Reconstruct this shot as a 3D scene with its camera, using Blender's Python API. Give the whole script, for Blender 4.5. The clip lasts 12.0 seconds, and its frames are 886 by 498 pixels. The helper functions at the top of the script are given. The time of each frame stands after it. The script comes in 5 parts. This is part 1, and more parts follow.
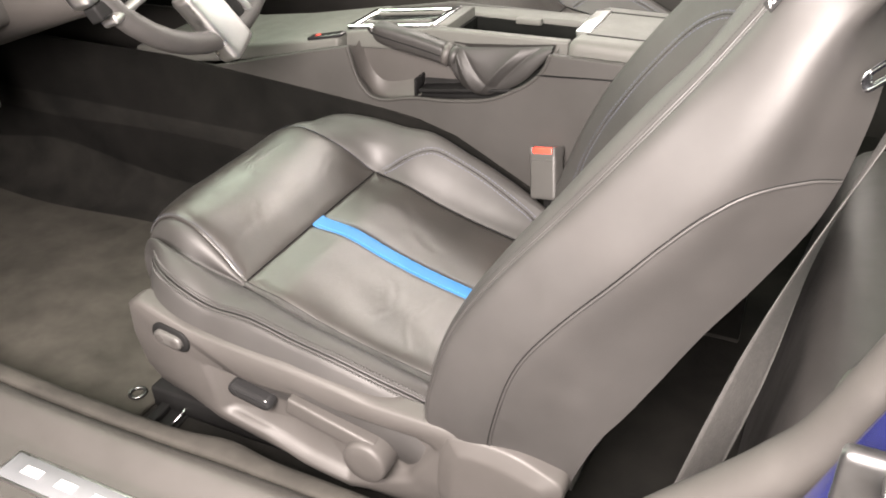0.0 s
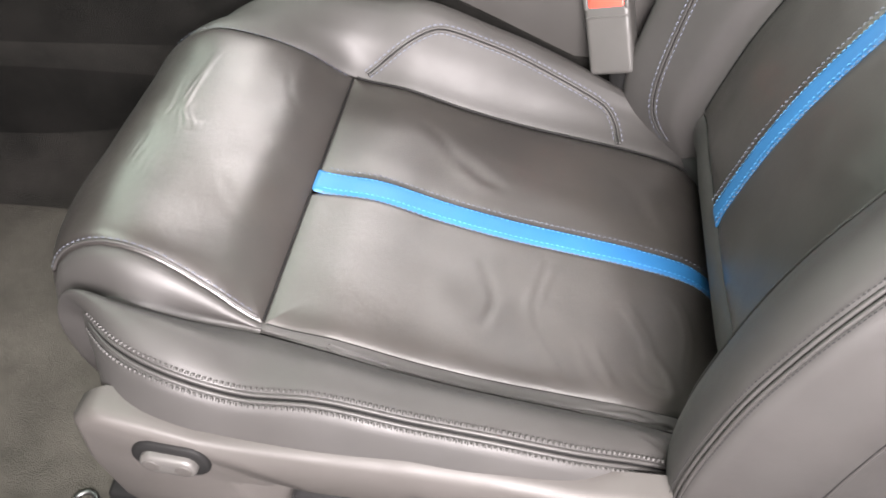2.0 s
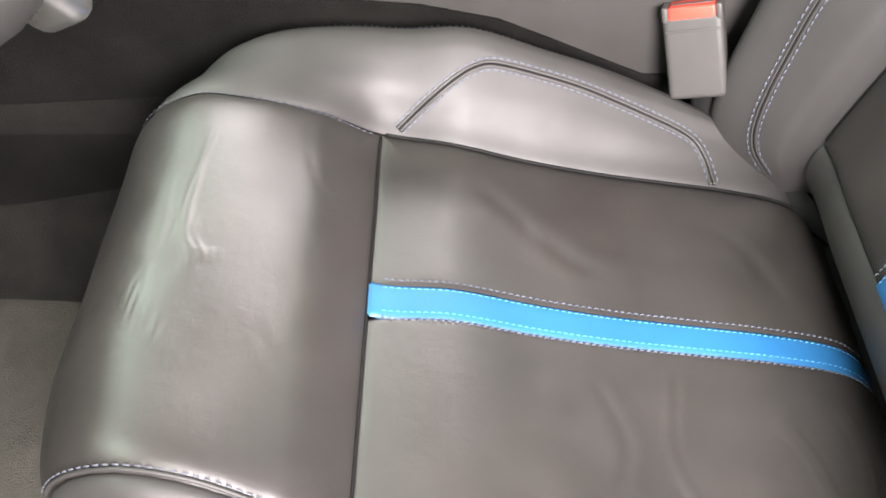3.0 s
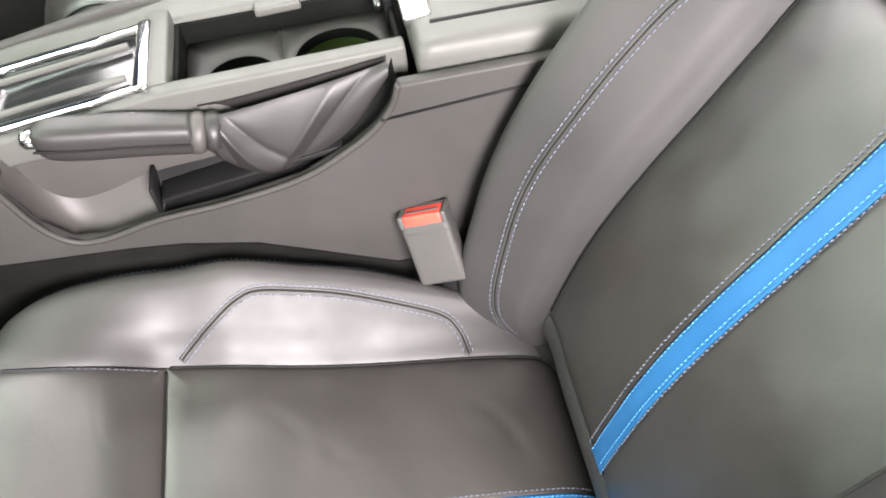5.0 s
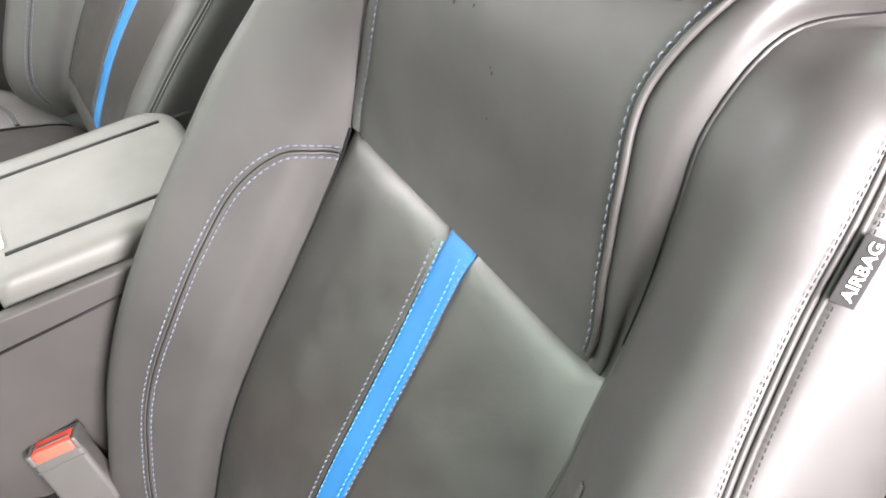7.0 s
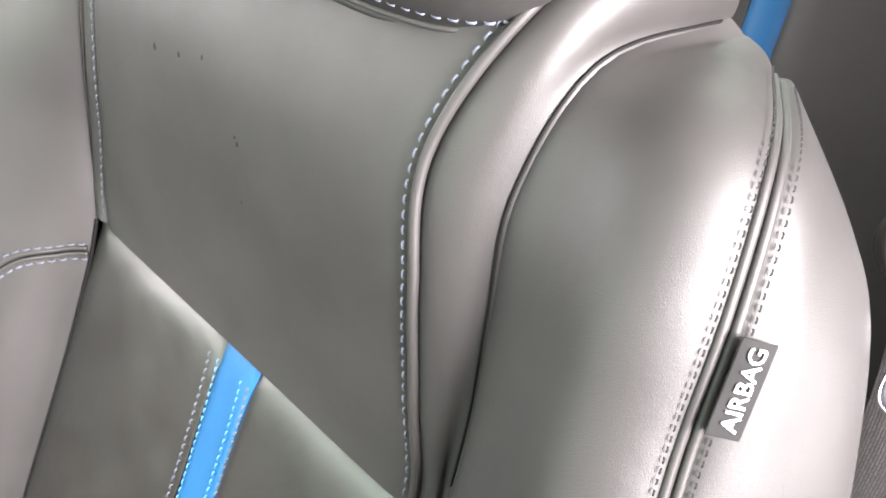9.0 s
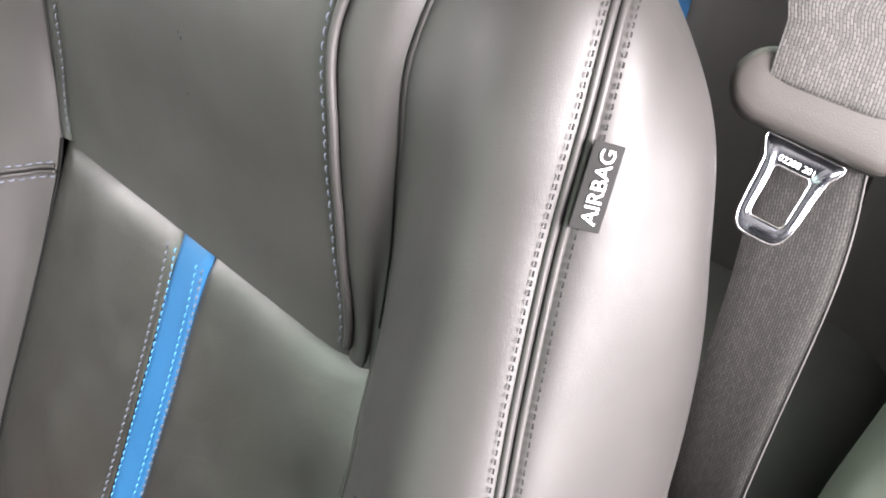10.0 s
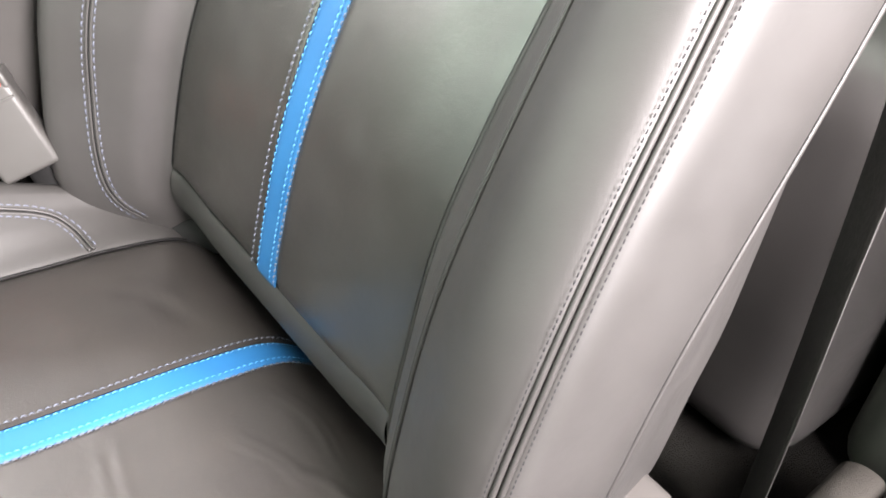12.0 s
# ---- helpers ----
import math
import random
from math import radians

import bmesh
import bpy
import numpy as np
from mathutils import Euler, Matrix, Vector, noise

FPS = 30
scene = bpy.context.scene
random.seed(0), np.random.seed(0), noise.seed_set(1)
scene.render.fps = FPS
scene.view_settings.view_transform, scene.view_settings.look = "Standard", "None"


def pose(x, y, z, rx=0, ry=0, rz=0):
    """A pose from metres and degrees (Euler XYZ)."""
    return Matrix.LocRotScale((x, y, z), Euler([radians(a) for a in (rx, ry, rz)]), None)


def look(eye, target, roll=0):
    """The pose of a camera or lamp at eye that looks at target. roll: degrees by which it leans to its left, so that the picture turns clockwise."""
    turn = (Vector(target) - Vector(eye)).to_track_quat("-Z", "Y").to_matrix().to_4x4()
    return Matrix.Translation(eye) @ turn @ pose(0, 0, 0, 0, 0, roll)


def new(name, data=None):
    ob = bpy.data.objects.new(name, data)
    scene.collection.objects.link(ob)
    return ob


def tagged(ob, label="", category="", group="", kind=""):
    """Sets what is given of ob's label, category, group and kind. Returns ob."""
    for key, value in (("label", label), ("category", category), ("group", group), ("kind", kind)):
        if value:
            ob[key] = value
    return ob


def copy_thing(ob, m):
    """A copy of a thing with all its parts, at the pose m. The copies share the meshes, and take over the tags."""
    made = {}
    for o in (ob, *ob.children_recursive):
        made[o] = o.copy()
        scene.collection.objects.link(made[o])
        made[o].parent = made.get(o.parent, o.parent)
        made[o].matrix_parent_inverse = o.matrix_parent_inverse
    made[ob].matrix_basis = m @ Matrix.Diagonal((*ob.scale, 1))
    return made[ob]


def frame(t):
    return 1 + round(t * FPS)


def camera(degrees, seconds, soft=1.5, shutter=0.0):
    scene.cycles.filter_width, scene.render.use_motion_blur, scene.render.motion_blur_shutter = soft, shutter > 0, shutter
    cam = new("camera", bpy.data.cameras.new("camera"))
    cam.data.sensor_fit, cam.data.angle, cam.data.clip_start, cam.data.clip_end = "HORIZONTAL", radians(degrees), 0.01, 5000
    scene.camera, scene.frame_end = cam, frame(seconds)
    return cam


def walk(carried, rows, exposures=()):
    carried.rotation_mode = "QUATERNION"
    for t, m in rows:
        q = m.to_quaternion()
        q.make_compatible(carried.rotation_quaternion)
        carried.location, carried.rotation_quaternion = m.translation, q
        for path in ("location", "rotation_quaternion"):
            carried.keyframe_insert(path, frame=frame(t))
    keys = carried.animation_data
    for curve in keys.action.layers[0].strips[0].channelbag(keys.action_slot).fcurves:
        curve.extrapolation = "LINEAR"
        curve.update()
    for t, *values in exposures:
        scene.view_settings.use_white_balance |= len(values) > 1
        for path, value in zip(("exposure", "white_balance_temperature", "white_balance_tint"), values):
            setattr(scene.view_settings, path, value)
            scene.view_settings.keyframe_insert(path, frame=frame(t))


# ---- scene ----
cam = camera(54.3, 12.0, soft=1.8)
PATH = [
    (0, (0.68, -0.916, 1.147), (-0.093, 0.589, 0.079), -2.3),
    (0.5, (0.538, -0.892, 1.145), (-0.113, 0.547, -0.083), -2.3),
    (1, (0.456, -0.817, 1.128), (-0.089, 0.604, -0.169), -4.3),
    (1.5, (0.34, -0.715, 1.103), (-0.066, 0.687, -0.264), -4.6),
    (2, (0.231, -0.597, 1.01), (-0.041, 0.807, -0.389), -4.5),
    (2.5, (0.109, -0.453, 0.96), (-0.054, 0.894, -0.509), -4.2),
    (2.7, (0.088, -0.412, 0.97), (-0.054, 0.895, -0.537), -5.1),
    (4.3, (0.167, -0.315, 1.08), (0.129, 0.938, -0.478), -8.4),
    (4.5, (0.188, -0.316, 1.106), (0.176, 0.956, -0.438), -8.4),
    (5, (0.231, -0.317, 1.166), (0.342, 0.976, -0.355), -7.5),
    (5.5, (0.251, -0.335, 1.18), (0.557, 0.997, -0.281), -5.6),
    (6, (0.293, -0.327, 1.195), (0.747, 1.007, -0.223), -4.3),
    (6.5, (0.338, -0.334, 1.197), (0.943, 0.982, -0.183), -3.5),
    (7, (0.36, -0.341, 1.202), (1.066, 0.94, -0.162), -4.5),
    (7.2, (0.366, -0.342, 1.208), (1.107, 0.928, -0.147), -4.5),
    (8.8, (0.47, -0.253, 1.142), (1.429, 0.879, -0.2), -4.3),
    (9, (0.458, -0.274, 1.149), (1.432, 0.845, -0.193), -4.0),
    (9.5, (0.44, -0.321, 1.137), (1.417, 0.777, -0.219), -4.8),
    (10, (0.428, -0.343, 1.138), (1.413, 0.739, -0.225), -5.0),
    (10.5, (0.394, -0.36, 1.11), (1.382, 0.709, -0.262), -5.4),
    (11, (0.346, -0.375, 1.018), (1.341, 0.749, -0.303), -6.0),
    (11.5, (0.281, -0.38, 1.02), (1.194, 0.595, -0.469), -2.2),
    (12, (0.21, -0.42, 0.921), (1.062, 0.723, -0.482), -1.7),
]
# seconds, stops, kelvin and tint of the film
EXPOSURES = [(0.0, -0.05, 7100, 10), (0.5, -0.03, 6900, 10), (1.0, -0.03, 6750, 10), (2.0, 0.10, 6600, 10), (2.5, 0.20, 6600, 10), (4.5, 0.22, 6550, 10), (5.5, 0.40, 6500, 10), (6.0, 0.36, 6500, 10), (7.0, 0.40, 6500, 10), (8.8, 0.40, 6500, 10), (9.0, 0.36, 6500, 10), (10.0, -0.03, 6500, 10), (11.0, -0.05, 6500, 10), (11.5, 0.15, 6550, 10), (12.0, 0.48, 6600, 10)]
walk(cam, [(t, look(eye, target, roll)) for t, eye, target, roll in PATH], EXPOSURES)

# ---- world and light ----
world = bpy.data.worlds.new("sky")
scene.world = world
world.use_nodes = True
wn = world.node_tree
wn.nodes.clear()
sky = wn.nodes.new("ShaderNodeTexSky")
sky.sky_type, sky.sun_disc = "NISHITA", False
sky.sun_elevation, sky.sun_rotation = radians(50), radians(200)
sky.air_density, sky.dust_density = 1.0, 4.0
bg = wn.nodes.new("ShaderNodeBackground")
bg.inputs["Strength"].default_value = 0.02
wout = wn.nodes.new("ShaderNodeOutputWorld")
wn.links.new(sky.outputs[0], bg.inputs["Color"])
wn.links.new(bg.outputs[0], wout.inputs["Surface"])


def area_lamp(name, eye, target, sx, sy, power, colour):
    data = bpy.data.lights.new(name, "AREA")
    data.shape, data.size, data.size_y, data.energy, data.color = "RECTANGLE", sx, sy, power, colour
    ob = new(name, data)
    ob.matrix_world = look(eye, target)
    return ob


sun_data = bpy.data.lights.new("sun", "SUN")
sun_data.energy, sun_data.angle, sun_data.color = 2.2, radians(25), (1.0, 0.95, 0.92)
sun = new("sun", sun_data)
sun.matrix_world = look((1.2, -2.6, 5.0), (0.2, 0, 0.5))
area_lamp("door_light", (0.53, -1.32, 1.40), (0.36, 0.0, 0.60), 0.70, 0.52, 170, (1.0, 0.925, 0.945))
area_lamp("windscreen_light", (-0.66, 0.30, 1.36), (-0.10, 0.20, 0.5), 1.3, 0.70, 24, (0.84, 1.0, 0.86))
area_lamp("rear_window_light", (1.34, 0.30, 1.40), (0.92, -0.05, 0.5), 0.9, 0.4, 11, (0.85, 1.0, 0.86))
area_lamp("passenger_window_light", (0.2, 1.00, 1.27), (0.2, 0.2, 0.6), 1.0, 0.40, 19, (1.0, 0.95, 0.95))


# ---- materials ----
def mat_new(name):
    m = bpy.data.materials.new(name)
    m.use_nodes = True
    return m, m.node_tree, m.node_tree.nodes["Principled BSDF"]


def noise_node(nt, scale, detail=4.0, rough=0.6):
    tc = nt.nodes.new("ShaderNodeTexCoord")
    n = nt.nodes.new("ShaderNodeTexNoise")
    n.inputs["Scale"].default_value, n.inputs["Detail"].default_value, n.inputs["Roughness"].default_value = scale, detail, rough
    nt.links.new(tc.outputs["Object"], n.inputs["Vector"])
    return n


def ramp(nt, src, c0, c1, p0=0.3, p1=0.7):
    r = nt.nodes.new("ShaderNodeValToRGB")
    r.color_ramp.elements[0].position, r.color_ramp.elements[1].position = p0, p1
    r.color_ramp.elements[0].color, r.color_ramp.elements[1].color = (*c0, 1), (*c1, 1)
    nt.links.new(src, r.inputs["Fac"])
    return r


def surface(name, c0, c1, rough=0.5, rough_var=0.08, metal=0.0, big=6.0, grain=900.0, bump=0.15, bump_dist=0.0004, voronoi=False, sheen=0.0, spec=0.5, pebble=0.0, crease=0.0):
    """Two-scale colour, roughness change and fine relief."""
    m, nt, b = mat_new(name)
    n = noise_node(nt, big)
    r = ramp(nt, n.outputs["Fac"], c0, c1)
    nt.links.new(r.outputs["Color"], b.inputs["Base Color"])
    n2 = noise_node(nt, big * 3.1)
    rr = ramp(nt, n2.outputs["Fac"], (rough - rough_var,) * 3, (rough + rough_var,) * 3)
    nt.links.new(rr.outputs["Color"], b.inputs["Roughness"])
    b.inputs["Metallic"].default_value = metal
    b.inputs["Specular IOR Level"].default_value = spec
    if sheen:
        b.inputs["Sheen Weight"].default_value = sheen
        b.inputs["Sheen Roughness"].default_value = 0.4
    if voronoi:
        tc = nt.nodes.new("ShaderNodeTexCoord")
        g = nt.nodes.new("ShaderNodeTexVoronoi")
        g.feature = "DISTANCE_TO_EDGE"
        g.inputs["Scale"].default_value = grain
        nt.links.new(tc.outputs["Object"], g.inputs["Vector"])
        height = g.outputs["Distance"]
    else:
        height = noise_node(nt, grain, 2.0).outputs["Fac"]
    bp = nt.nodes.new("ShaderNodeBump")
    bp.inputs["Strength"].default_value, bp.inputs["Distance"].default_value = bump, bump_dist
    nt.links.new(height, bp.inputs["Height"])
    if pebble:
        soft = nt.nodes.new("ShaderNodeBump")
        soft.inputs["Strength"].default_value, soft.inputs["Distance"].default_value = pebble, 0.002
        nt.links.new(noise_node(nt, 130, 3.0, 0.55).outputs["Fac"], soft.inputs["Height"])
        nt.links.new(soft.outputs["Normal"], bp.inputs["Normal"])
    if crease:
        # fine lines worn into the hide, in patches
        tc = nt.nodes.new("ShaderNodeTexCoord")
        warp = noise_node(nt, 14, 3.0, 0.6)
        bend = nt.nodes.new("ShaderNodeVectorMath")
        bend.operation = "MULTIPLY_ADD"
        bend.inputs[1].default_value = (0.05, 0.05, 0.05)
        nt.links.new(warp.outputs["Color"], bend.inputs[0])
        nt.links.new(tc.outputs["Object"], bend.inputs[2])
        cells = nt.nodes.new("ShaderNodeTexVoronoi")
        cells.feature = "DISTANCE_TO_EDGE"
        cells.inputs["Scale"].default_value = 34
        nt.links.new(bend.outputs["Vector"], cells.inputs["Vector"])
        lines = nt.nodes.new("ShaderNodeMapRange")
        lines.inputs["From Max"].default_value = 0.05
        nt.links.new(cells.outputs["Distance"], lines.inputs["Value"])
        patch = nt.nodes.new("ShaderNodeMapRange")
        patch.inputs["From Min"].default_value, patch.inputs["From Max"].default_value = 0.46, 0.62
        nt.links.new(noise_node(nt, 11, 2.0).outputs["Fac"], patch.inputs["Value"])
        depth = nt.nodes.new("ShaderNodeMath")
        depth.operation = "MULTIPLY"
        nt.links.new(patch.outputs["Result"], depth.inputs[0])
        depth.inputs[1].default_value = crease
        worn = nt.nodes.new("ShaderNodeBump")
        worn.inputs["Distance"].default_value = 0.0012
        nt.links.new(depth.outputs["Value"], worn.inputs["Strength"])
        nt.links.new(lines.outputs["Result"], worn.inputs["Height"])
        nt.links.new(worn.outputs["Normal"], soft.inputs["Normal"] if pebble else bp.inputs["Normal"])
    nt.links.new(bp.outputs["Normal"], b.inputs["Normal"])
    return m


LEATHER = surface("leather", (0.024, 0.023, 0.022), (0.035, 0.033, 0.0315), 0.54, 0.06, 0, 7, 1500, 0.32, 0.0003, True, pebble=0.06, spec=0.56)
LEATHER_WORN = surface("worn_leather", (0.020, 0.0182, 0.0172), (0.033, 0.0295, 0.027), 0.345, 0.07, 0, 9, 1300, 0.34, 0.0003, True, pebble=0.08, spec=0.85, crease=0.025)
BOOT = surface("boot_leather", (0.015, 0.014, 0.013), (0.023, 0.022, 0.021), 0.48, 0.06, 0, 9, 1400, 0.28, 0.0003, True, pebble=0.05, spec=0.4)
SELVEDGE = surface("belt_edge", (0.045, 0.044, 0.042), (0.075, 0.072, 0.070), 0.6, 0.05, 0, 40, 2500)
BLUE = surface("blue_leather", (0.013, 0.098, 0.245), (0.018, 0.120, 0.285), 0.47, 0.06, 0, 10, 1300, 0.26, 0.0003, True, pebble=0.1, spec=0.4)
THREAD = surface("pale_thread", (0.066, 0.074, 0.102), (0.10, 0.111, 0.142), 0.7, 0.05, 0, 40, 3000)
THREAD_FADED = surface("faded_thread", (0.06, 0.065, 0.085), (0.09, 0.095, 0.12), 0.7, 0.05, 0, 40, 3000)
THREAD_BLUE = surface("blue_thread", (0.06, 0.24, 0.50), (0.09, 0.30, 0.56), 0.7, 0.05, 0, 40, 3000)
THREAD_DARK = surface("dark_thread", (0.010, 0.010, 0.011), (0.018, 0.018, 0.019), 0.7, 0.05, 0, 40, 3000, spec=0.15)
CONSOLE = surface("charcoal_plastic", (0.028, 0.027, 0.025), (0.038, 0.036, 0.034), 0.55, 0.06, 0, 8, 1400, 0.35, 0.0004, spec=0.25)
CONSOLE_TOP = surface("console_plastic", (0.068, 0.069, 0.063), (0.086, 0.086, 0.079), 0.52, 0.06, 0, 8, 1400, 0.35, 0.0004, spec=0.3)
PLASTIC = surface("grey_black_plastic", (0.042, 0.039, 0.036), (0.054, 0.050, 0.047), 0.55, 0.06, 0, 8, 1400, 0.35, 0.0004)
TRIM_GREY = surface("grey_green_trim", (0.078, 0.087, 0.072), (0.100, 0.110, 0.093), 0.6, 0.06, 0, 7, 1200, 0.3, 0.0004)
# black plastic taken darker, the shade inside the recesses put into the colour
BIN_SHADE = surface("bin_shade", (0.0028, 0.0032, 0.0028), (0.005, 0.0055, 0.005), 0.6, 0.08, 0, 10, 1200, 0.2, 0.0003, spec=0.05)
BLACK = surface("black_plastic", (0.007, 0.007, 0.007), (0.012, 0.012, 0.012), 0.5, 0.08, 0, 10, 1200, 0.2, 0.0003, spec=0.08)
SILL_CARPET = surface("sill_carpet", (0.034, 0.032, 0.029), (0.060, 0.056, 0.050), 0.95, 0.03, 0, 14, 900, 0.8, 0.0015, spec=0.1)
BUCKLE = surface("buckle_plastic", (0.048, 0.047, 0.044), (0.060, 0.058, 0.055), 0.45, 0.05, 0, 14, 1400, 0.25, 0.0003)
# green of the light seen in the cup holders, put into a colour
GREEN = surface("cup_glow_green", (0.022, 0.036, 0.006), (0.034, 0.054, 0.009), 0.5, 0.05, 0, 30, 900, 0.2, 0.0003)
GLOSS_BLACK = surface("gloss_black", (0.012, 0.012, 0.013), (0.02, 0.02, 0.02), 0.18, 0.05, 0, 10, 600, 0.05, 0.0002)
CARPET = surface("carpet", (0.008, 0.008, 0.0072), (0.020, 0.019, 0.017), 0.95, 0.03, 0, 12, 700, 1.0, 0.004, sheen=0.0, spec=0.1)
# darker copy of the carpet, with the shade beside the seat in its colour
TUNNEL_CARPET_SHADED = surface("tunnel_carpet_shaded", (0.0045, 0.0045, 0.004), (0.011, 0.0105, 0.0095), 0.95, 0.03, 0, 12, 700, 1.0, 0.004, sheen=0.0, spec=0.1)
MAT_CARPET = surface("mat_carpet", (0.032, 0.031, 0.026), (0.068, 0.064, 0.055), 0.95, 0.03, 0, 9, 800, 1.0, 0.003, sheen=0.0, spec=0.1)
CHROME = surface("chrome", (0.75, 0.75, 0.76), (0.85, 0.85, 0.86), 0.12, 0.05, 1.0, 14, 400, 0.05, 0.0002)
TONGUE = surface("latch_plate", (0.17, 0.18, 0.21), (0.25, 0.26, 0.29), 0.20, 0.05, 1.0, 40, 900, 0.1, 0.0002)
SATIN = surface("satin_metal", (0.60, 0.60, 0.60), (0.72, 0.72, 0.71), 0.32, 0.06, 1.0, 14, 800, 0.1, 0.0002)
STEEL = surface("dark_steel", (0.10, 0.10, 0.10), (0.16, 0.16, 0.16), 0.4, 0.1, 1.0, 14, 500, 0.2, 0.0003)
RED = surface("red_plastic", (0.62, 0.045, 0.03), (0.72, 0.07, 0.045), 0.4, 0.05, 0, 30, 900, 0.1, 0.0003)
TAG_CLOTH = surface("tag_cloth", (0.012, 0.012, 0.012), (0.020, 0.020, 0.020), 0.85, 0.05, 0, 40, 2500, 0.4, 0.0004, spec=0.2)
WHITE = surface("white_print", (0.75, 0.75, 0.75), (0.82, 0.82, 0.82), 0.6, 0.05, 0, 20, 900)
PAINT_BLUE = surface("blue_paint", (0.006, 0.010, 0.085), (0.008, 0.013, 0.105), 0.12, 0.03, 0, 8, 300, 0.02, 0.0002)
RUBBER = surface("rubber", (0.014, 0.014, 0.014), (0.025, 0.025, 0.025), 0.7, 0.06, 0, 10, 900, 0.3, 0.0004)
RUBBER_GREY = surface("grey_rubber", (0.030, 0.028, 0.026), (0.044, 0.041, 0.038), 0.6, 0.06, 0, 10, 900, 0.3, 0.0004)
PLATE = surface("plate_face", (0.15, 0.155, 0.165), (0.18, 0.185, 0.195), 0.36, 0.05, 0.0, 14, 800, 0.1, 0.0002)
CONCRETE = surface("concrete", (0.42, 0.40, 0.37), (0.55, 0.53, 0.50), 0.8, 0.05, 0, 1.5, 60, 0.3, 0.002)
HEADLINER = surface("headliner", (0.62, 0.61, 0.58), (0.70, 0.69, 0.66), 0.95, 0.02, 0, 8, 900, 0.4, 0.001)
WEBBING, _nt, _b = mat_new("belt_webbing")
_tc = _nt.nodes.new("ShaderNodeUVMap")
_w = _nt.nodes.new("ShaderNodeTexBrick")
for key, value in (("Scale", 1.0), ("Brick Width", 0.0034), ("Row Height", 0.0012), ("Mortar Size", 0.00022), ("Mortar Smooth", 0.6), ("Bias", -0.1)):
    _w.inputs[key].default_value = value
_w.inputs["Color1"].default_value, _w.inputs["Color2"].default_value, _w.inputs["Mortar"].default_value = (0.074, 0.071, 0.067, 1), (0.042, 0.041, 0.039, 1), (0.016, 0.0155, 0.015, 1)
_nt.links.new(_tc.outputs["UV"], _w.inputs["Vector"])
_nt.links.new(_w.outputs["Color"], _b.inputs["Base Color"])
_b.inputs["Roughness"].default_value = 0.7
_bp = _nt.nodes.new("ShaderNodeBump")
_bp.inputs["Strength"].default_value, _bp.inputs["Distance"].default_value = 0.6, 0.0005
_bp.invert = True
_nt.links.new(_w.outputs["Fac"], _bp.inputs["Height"])
_nt.links.new(_bp.outputs["Normal"], _b.inputs["Normal"])


# ---- mesh helpers ----
def mesh_of(verts, faces, smooth=True):
    me = bpy.data.meshes.new("mesh")
    me.from_pydata([tuple(map(float, v)) for v in verts], [], [tuple(int(i) for i in f) for f in faces])
    me.update()
    if smooth:
        me.polygons.foreach_set("use_smooth", [True] * len(me.polygons))
    return me


def part(name, data, material, parent=None, label=""):
    """Links a mesh or a bmesh as one object under a thing or a part."""
    if isinstance(data, bmesh.types.BMesh):
        bm, data = data, bpy.data.meshes.new(name)
        bm.to_mesh(data)
        bm.free()
    data.materials.append(material)
    ob = new(name, data)
    if parent:
        ob.parent = parent
        ob.matrix_parent_inverse = parent.matrix_world.inverted()
    if label:
        tagged(ob, label)
    return ob


def thing(name, label, category, at=(0, 0, 0), group="", kind=""):
    ob = new(name)
    ob.location = at
    bpy.context.view_layer.update()
    return tagged(ob, label, category, group, kind)


def spline(table, n=None, at=None):
    """A smooth curve through the rows of table; n even samples, or at the given places in row numbers."""
    p = np.asarray(table, float)
    p = p[:, None] if p.ndim == 1 else p
    ext = np.vstack([2 * p[0] - p[1], p, 2 * p[-1] - p[-2]])
    u = np.linspace(0, len(p) - 1, n) if at is None else np.asarray(at, float)
    i = np.clip(np.floor(u).astype(int), 0, len(p) - 2)
    f = (u - i)[:, None]
    a, b, c, d = ext[i], ext[i + 1], ext[i + 2], ext[i + 3]
    return 0.5 * (2 * b + (c - a) * f + (2 * a - 5 * b + 4 * c - d) * f**2 + (3 * b - a - 3 * c + d) * f**3)


def along(x, xs, ys):
    """A smooth function of x through the given places."""
    u = np.interp(np.atleast_1d(x), xs, range(len(xs)))
    return spline(ys, at=u)[:, 0]


def net(ctrl, rows, cols):
    """Samples of a control net [station, across, 3] at the given places in stations and in columns."""
    ctrl = np.asarray(ctrl, float)
    s, m, _ = ctrl.shape
    a = spline(ctrl.reshape(s, -1), at=rows).reshape(len(rows), m, 3)
    b = spline(a.transpose(1, 0, 2).reshape(m, -1), at=cols).reshape(len(cols), len(rows), 3)
    return b.transpose(1, 0, 2)


def normals(g):
    du, dv = np.gradient(g, axis=0), np.gradient(g, axis=1)
    n = np.cross(du, dv)
    return n / (np.linalg.norm(n, axis=2, keepdims=True) + 1e-12)


def border(g, edges):
    """How far each sample lies from the named borders (a: first row, b: last row, l: first column, r: last column)."""
    run_r = np.concatenate([np.zeros((1, g.shape[1])), np.cumsum(np.linalg.norm(np.diff(g, axis=0), axis=2), 0)])
    run_c = np.concatenate([np.zeros((g.shape[0], 1)), np.cumsum(np.linalg.norm(np.diff(g, axis=1), axis=2), 1)], axis=1)
    d = np.full(g.shape[:2], 9.0)
    for e in edges:
        d = np.minimum(d, {"a": run_r, "b": run_r[-1:] - run_r, "l": run_c, "r": run_c[:, -1:] - run_c}[e])
    return d


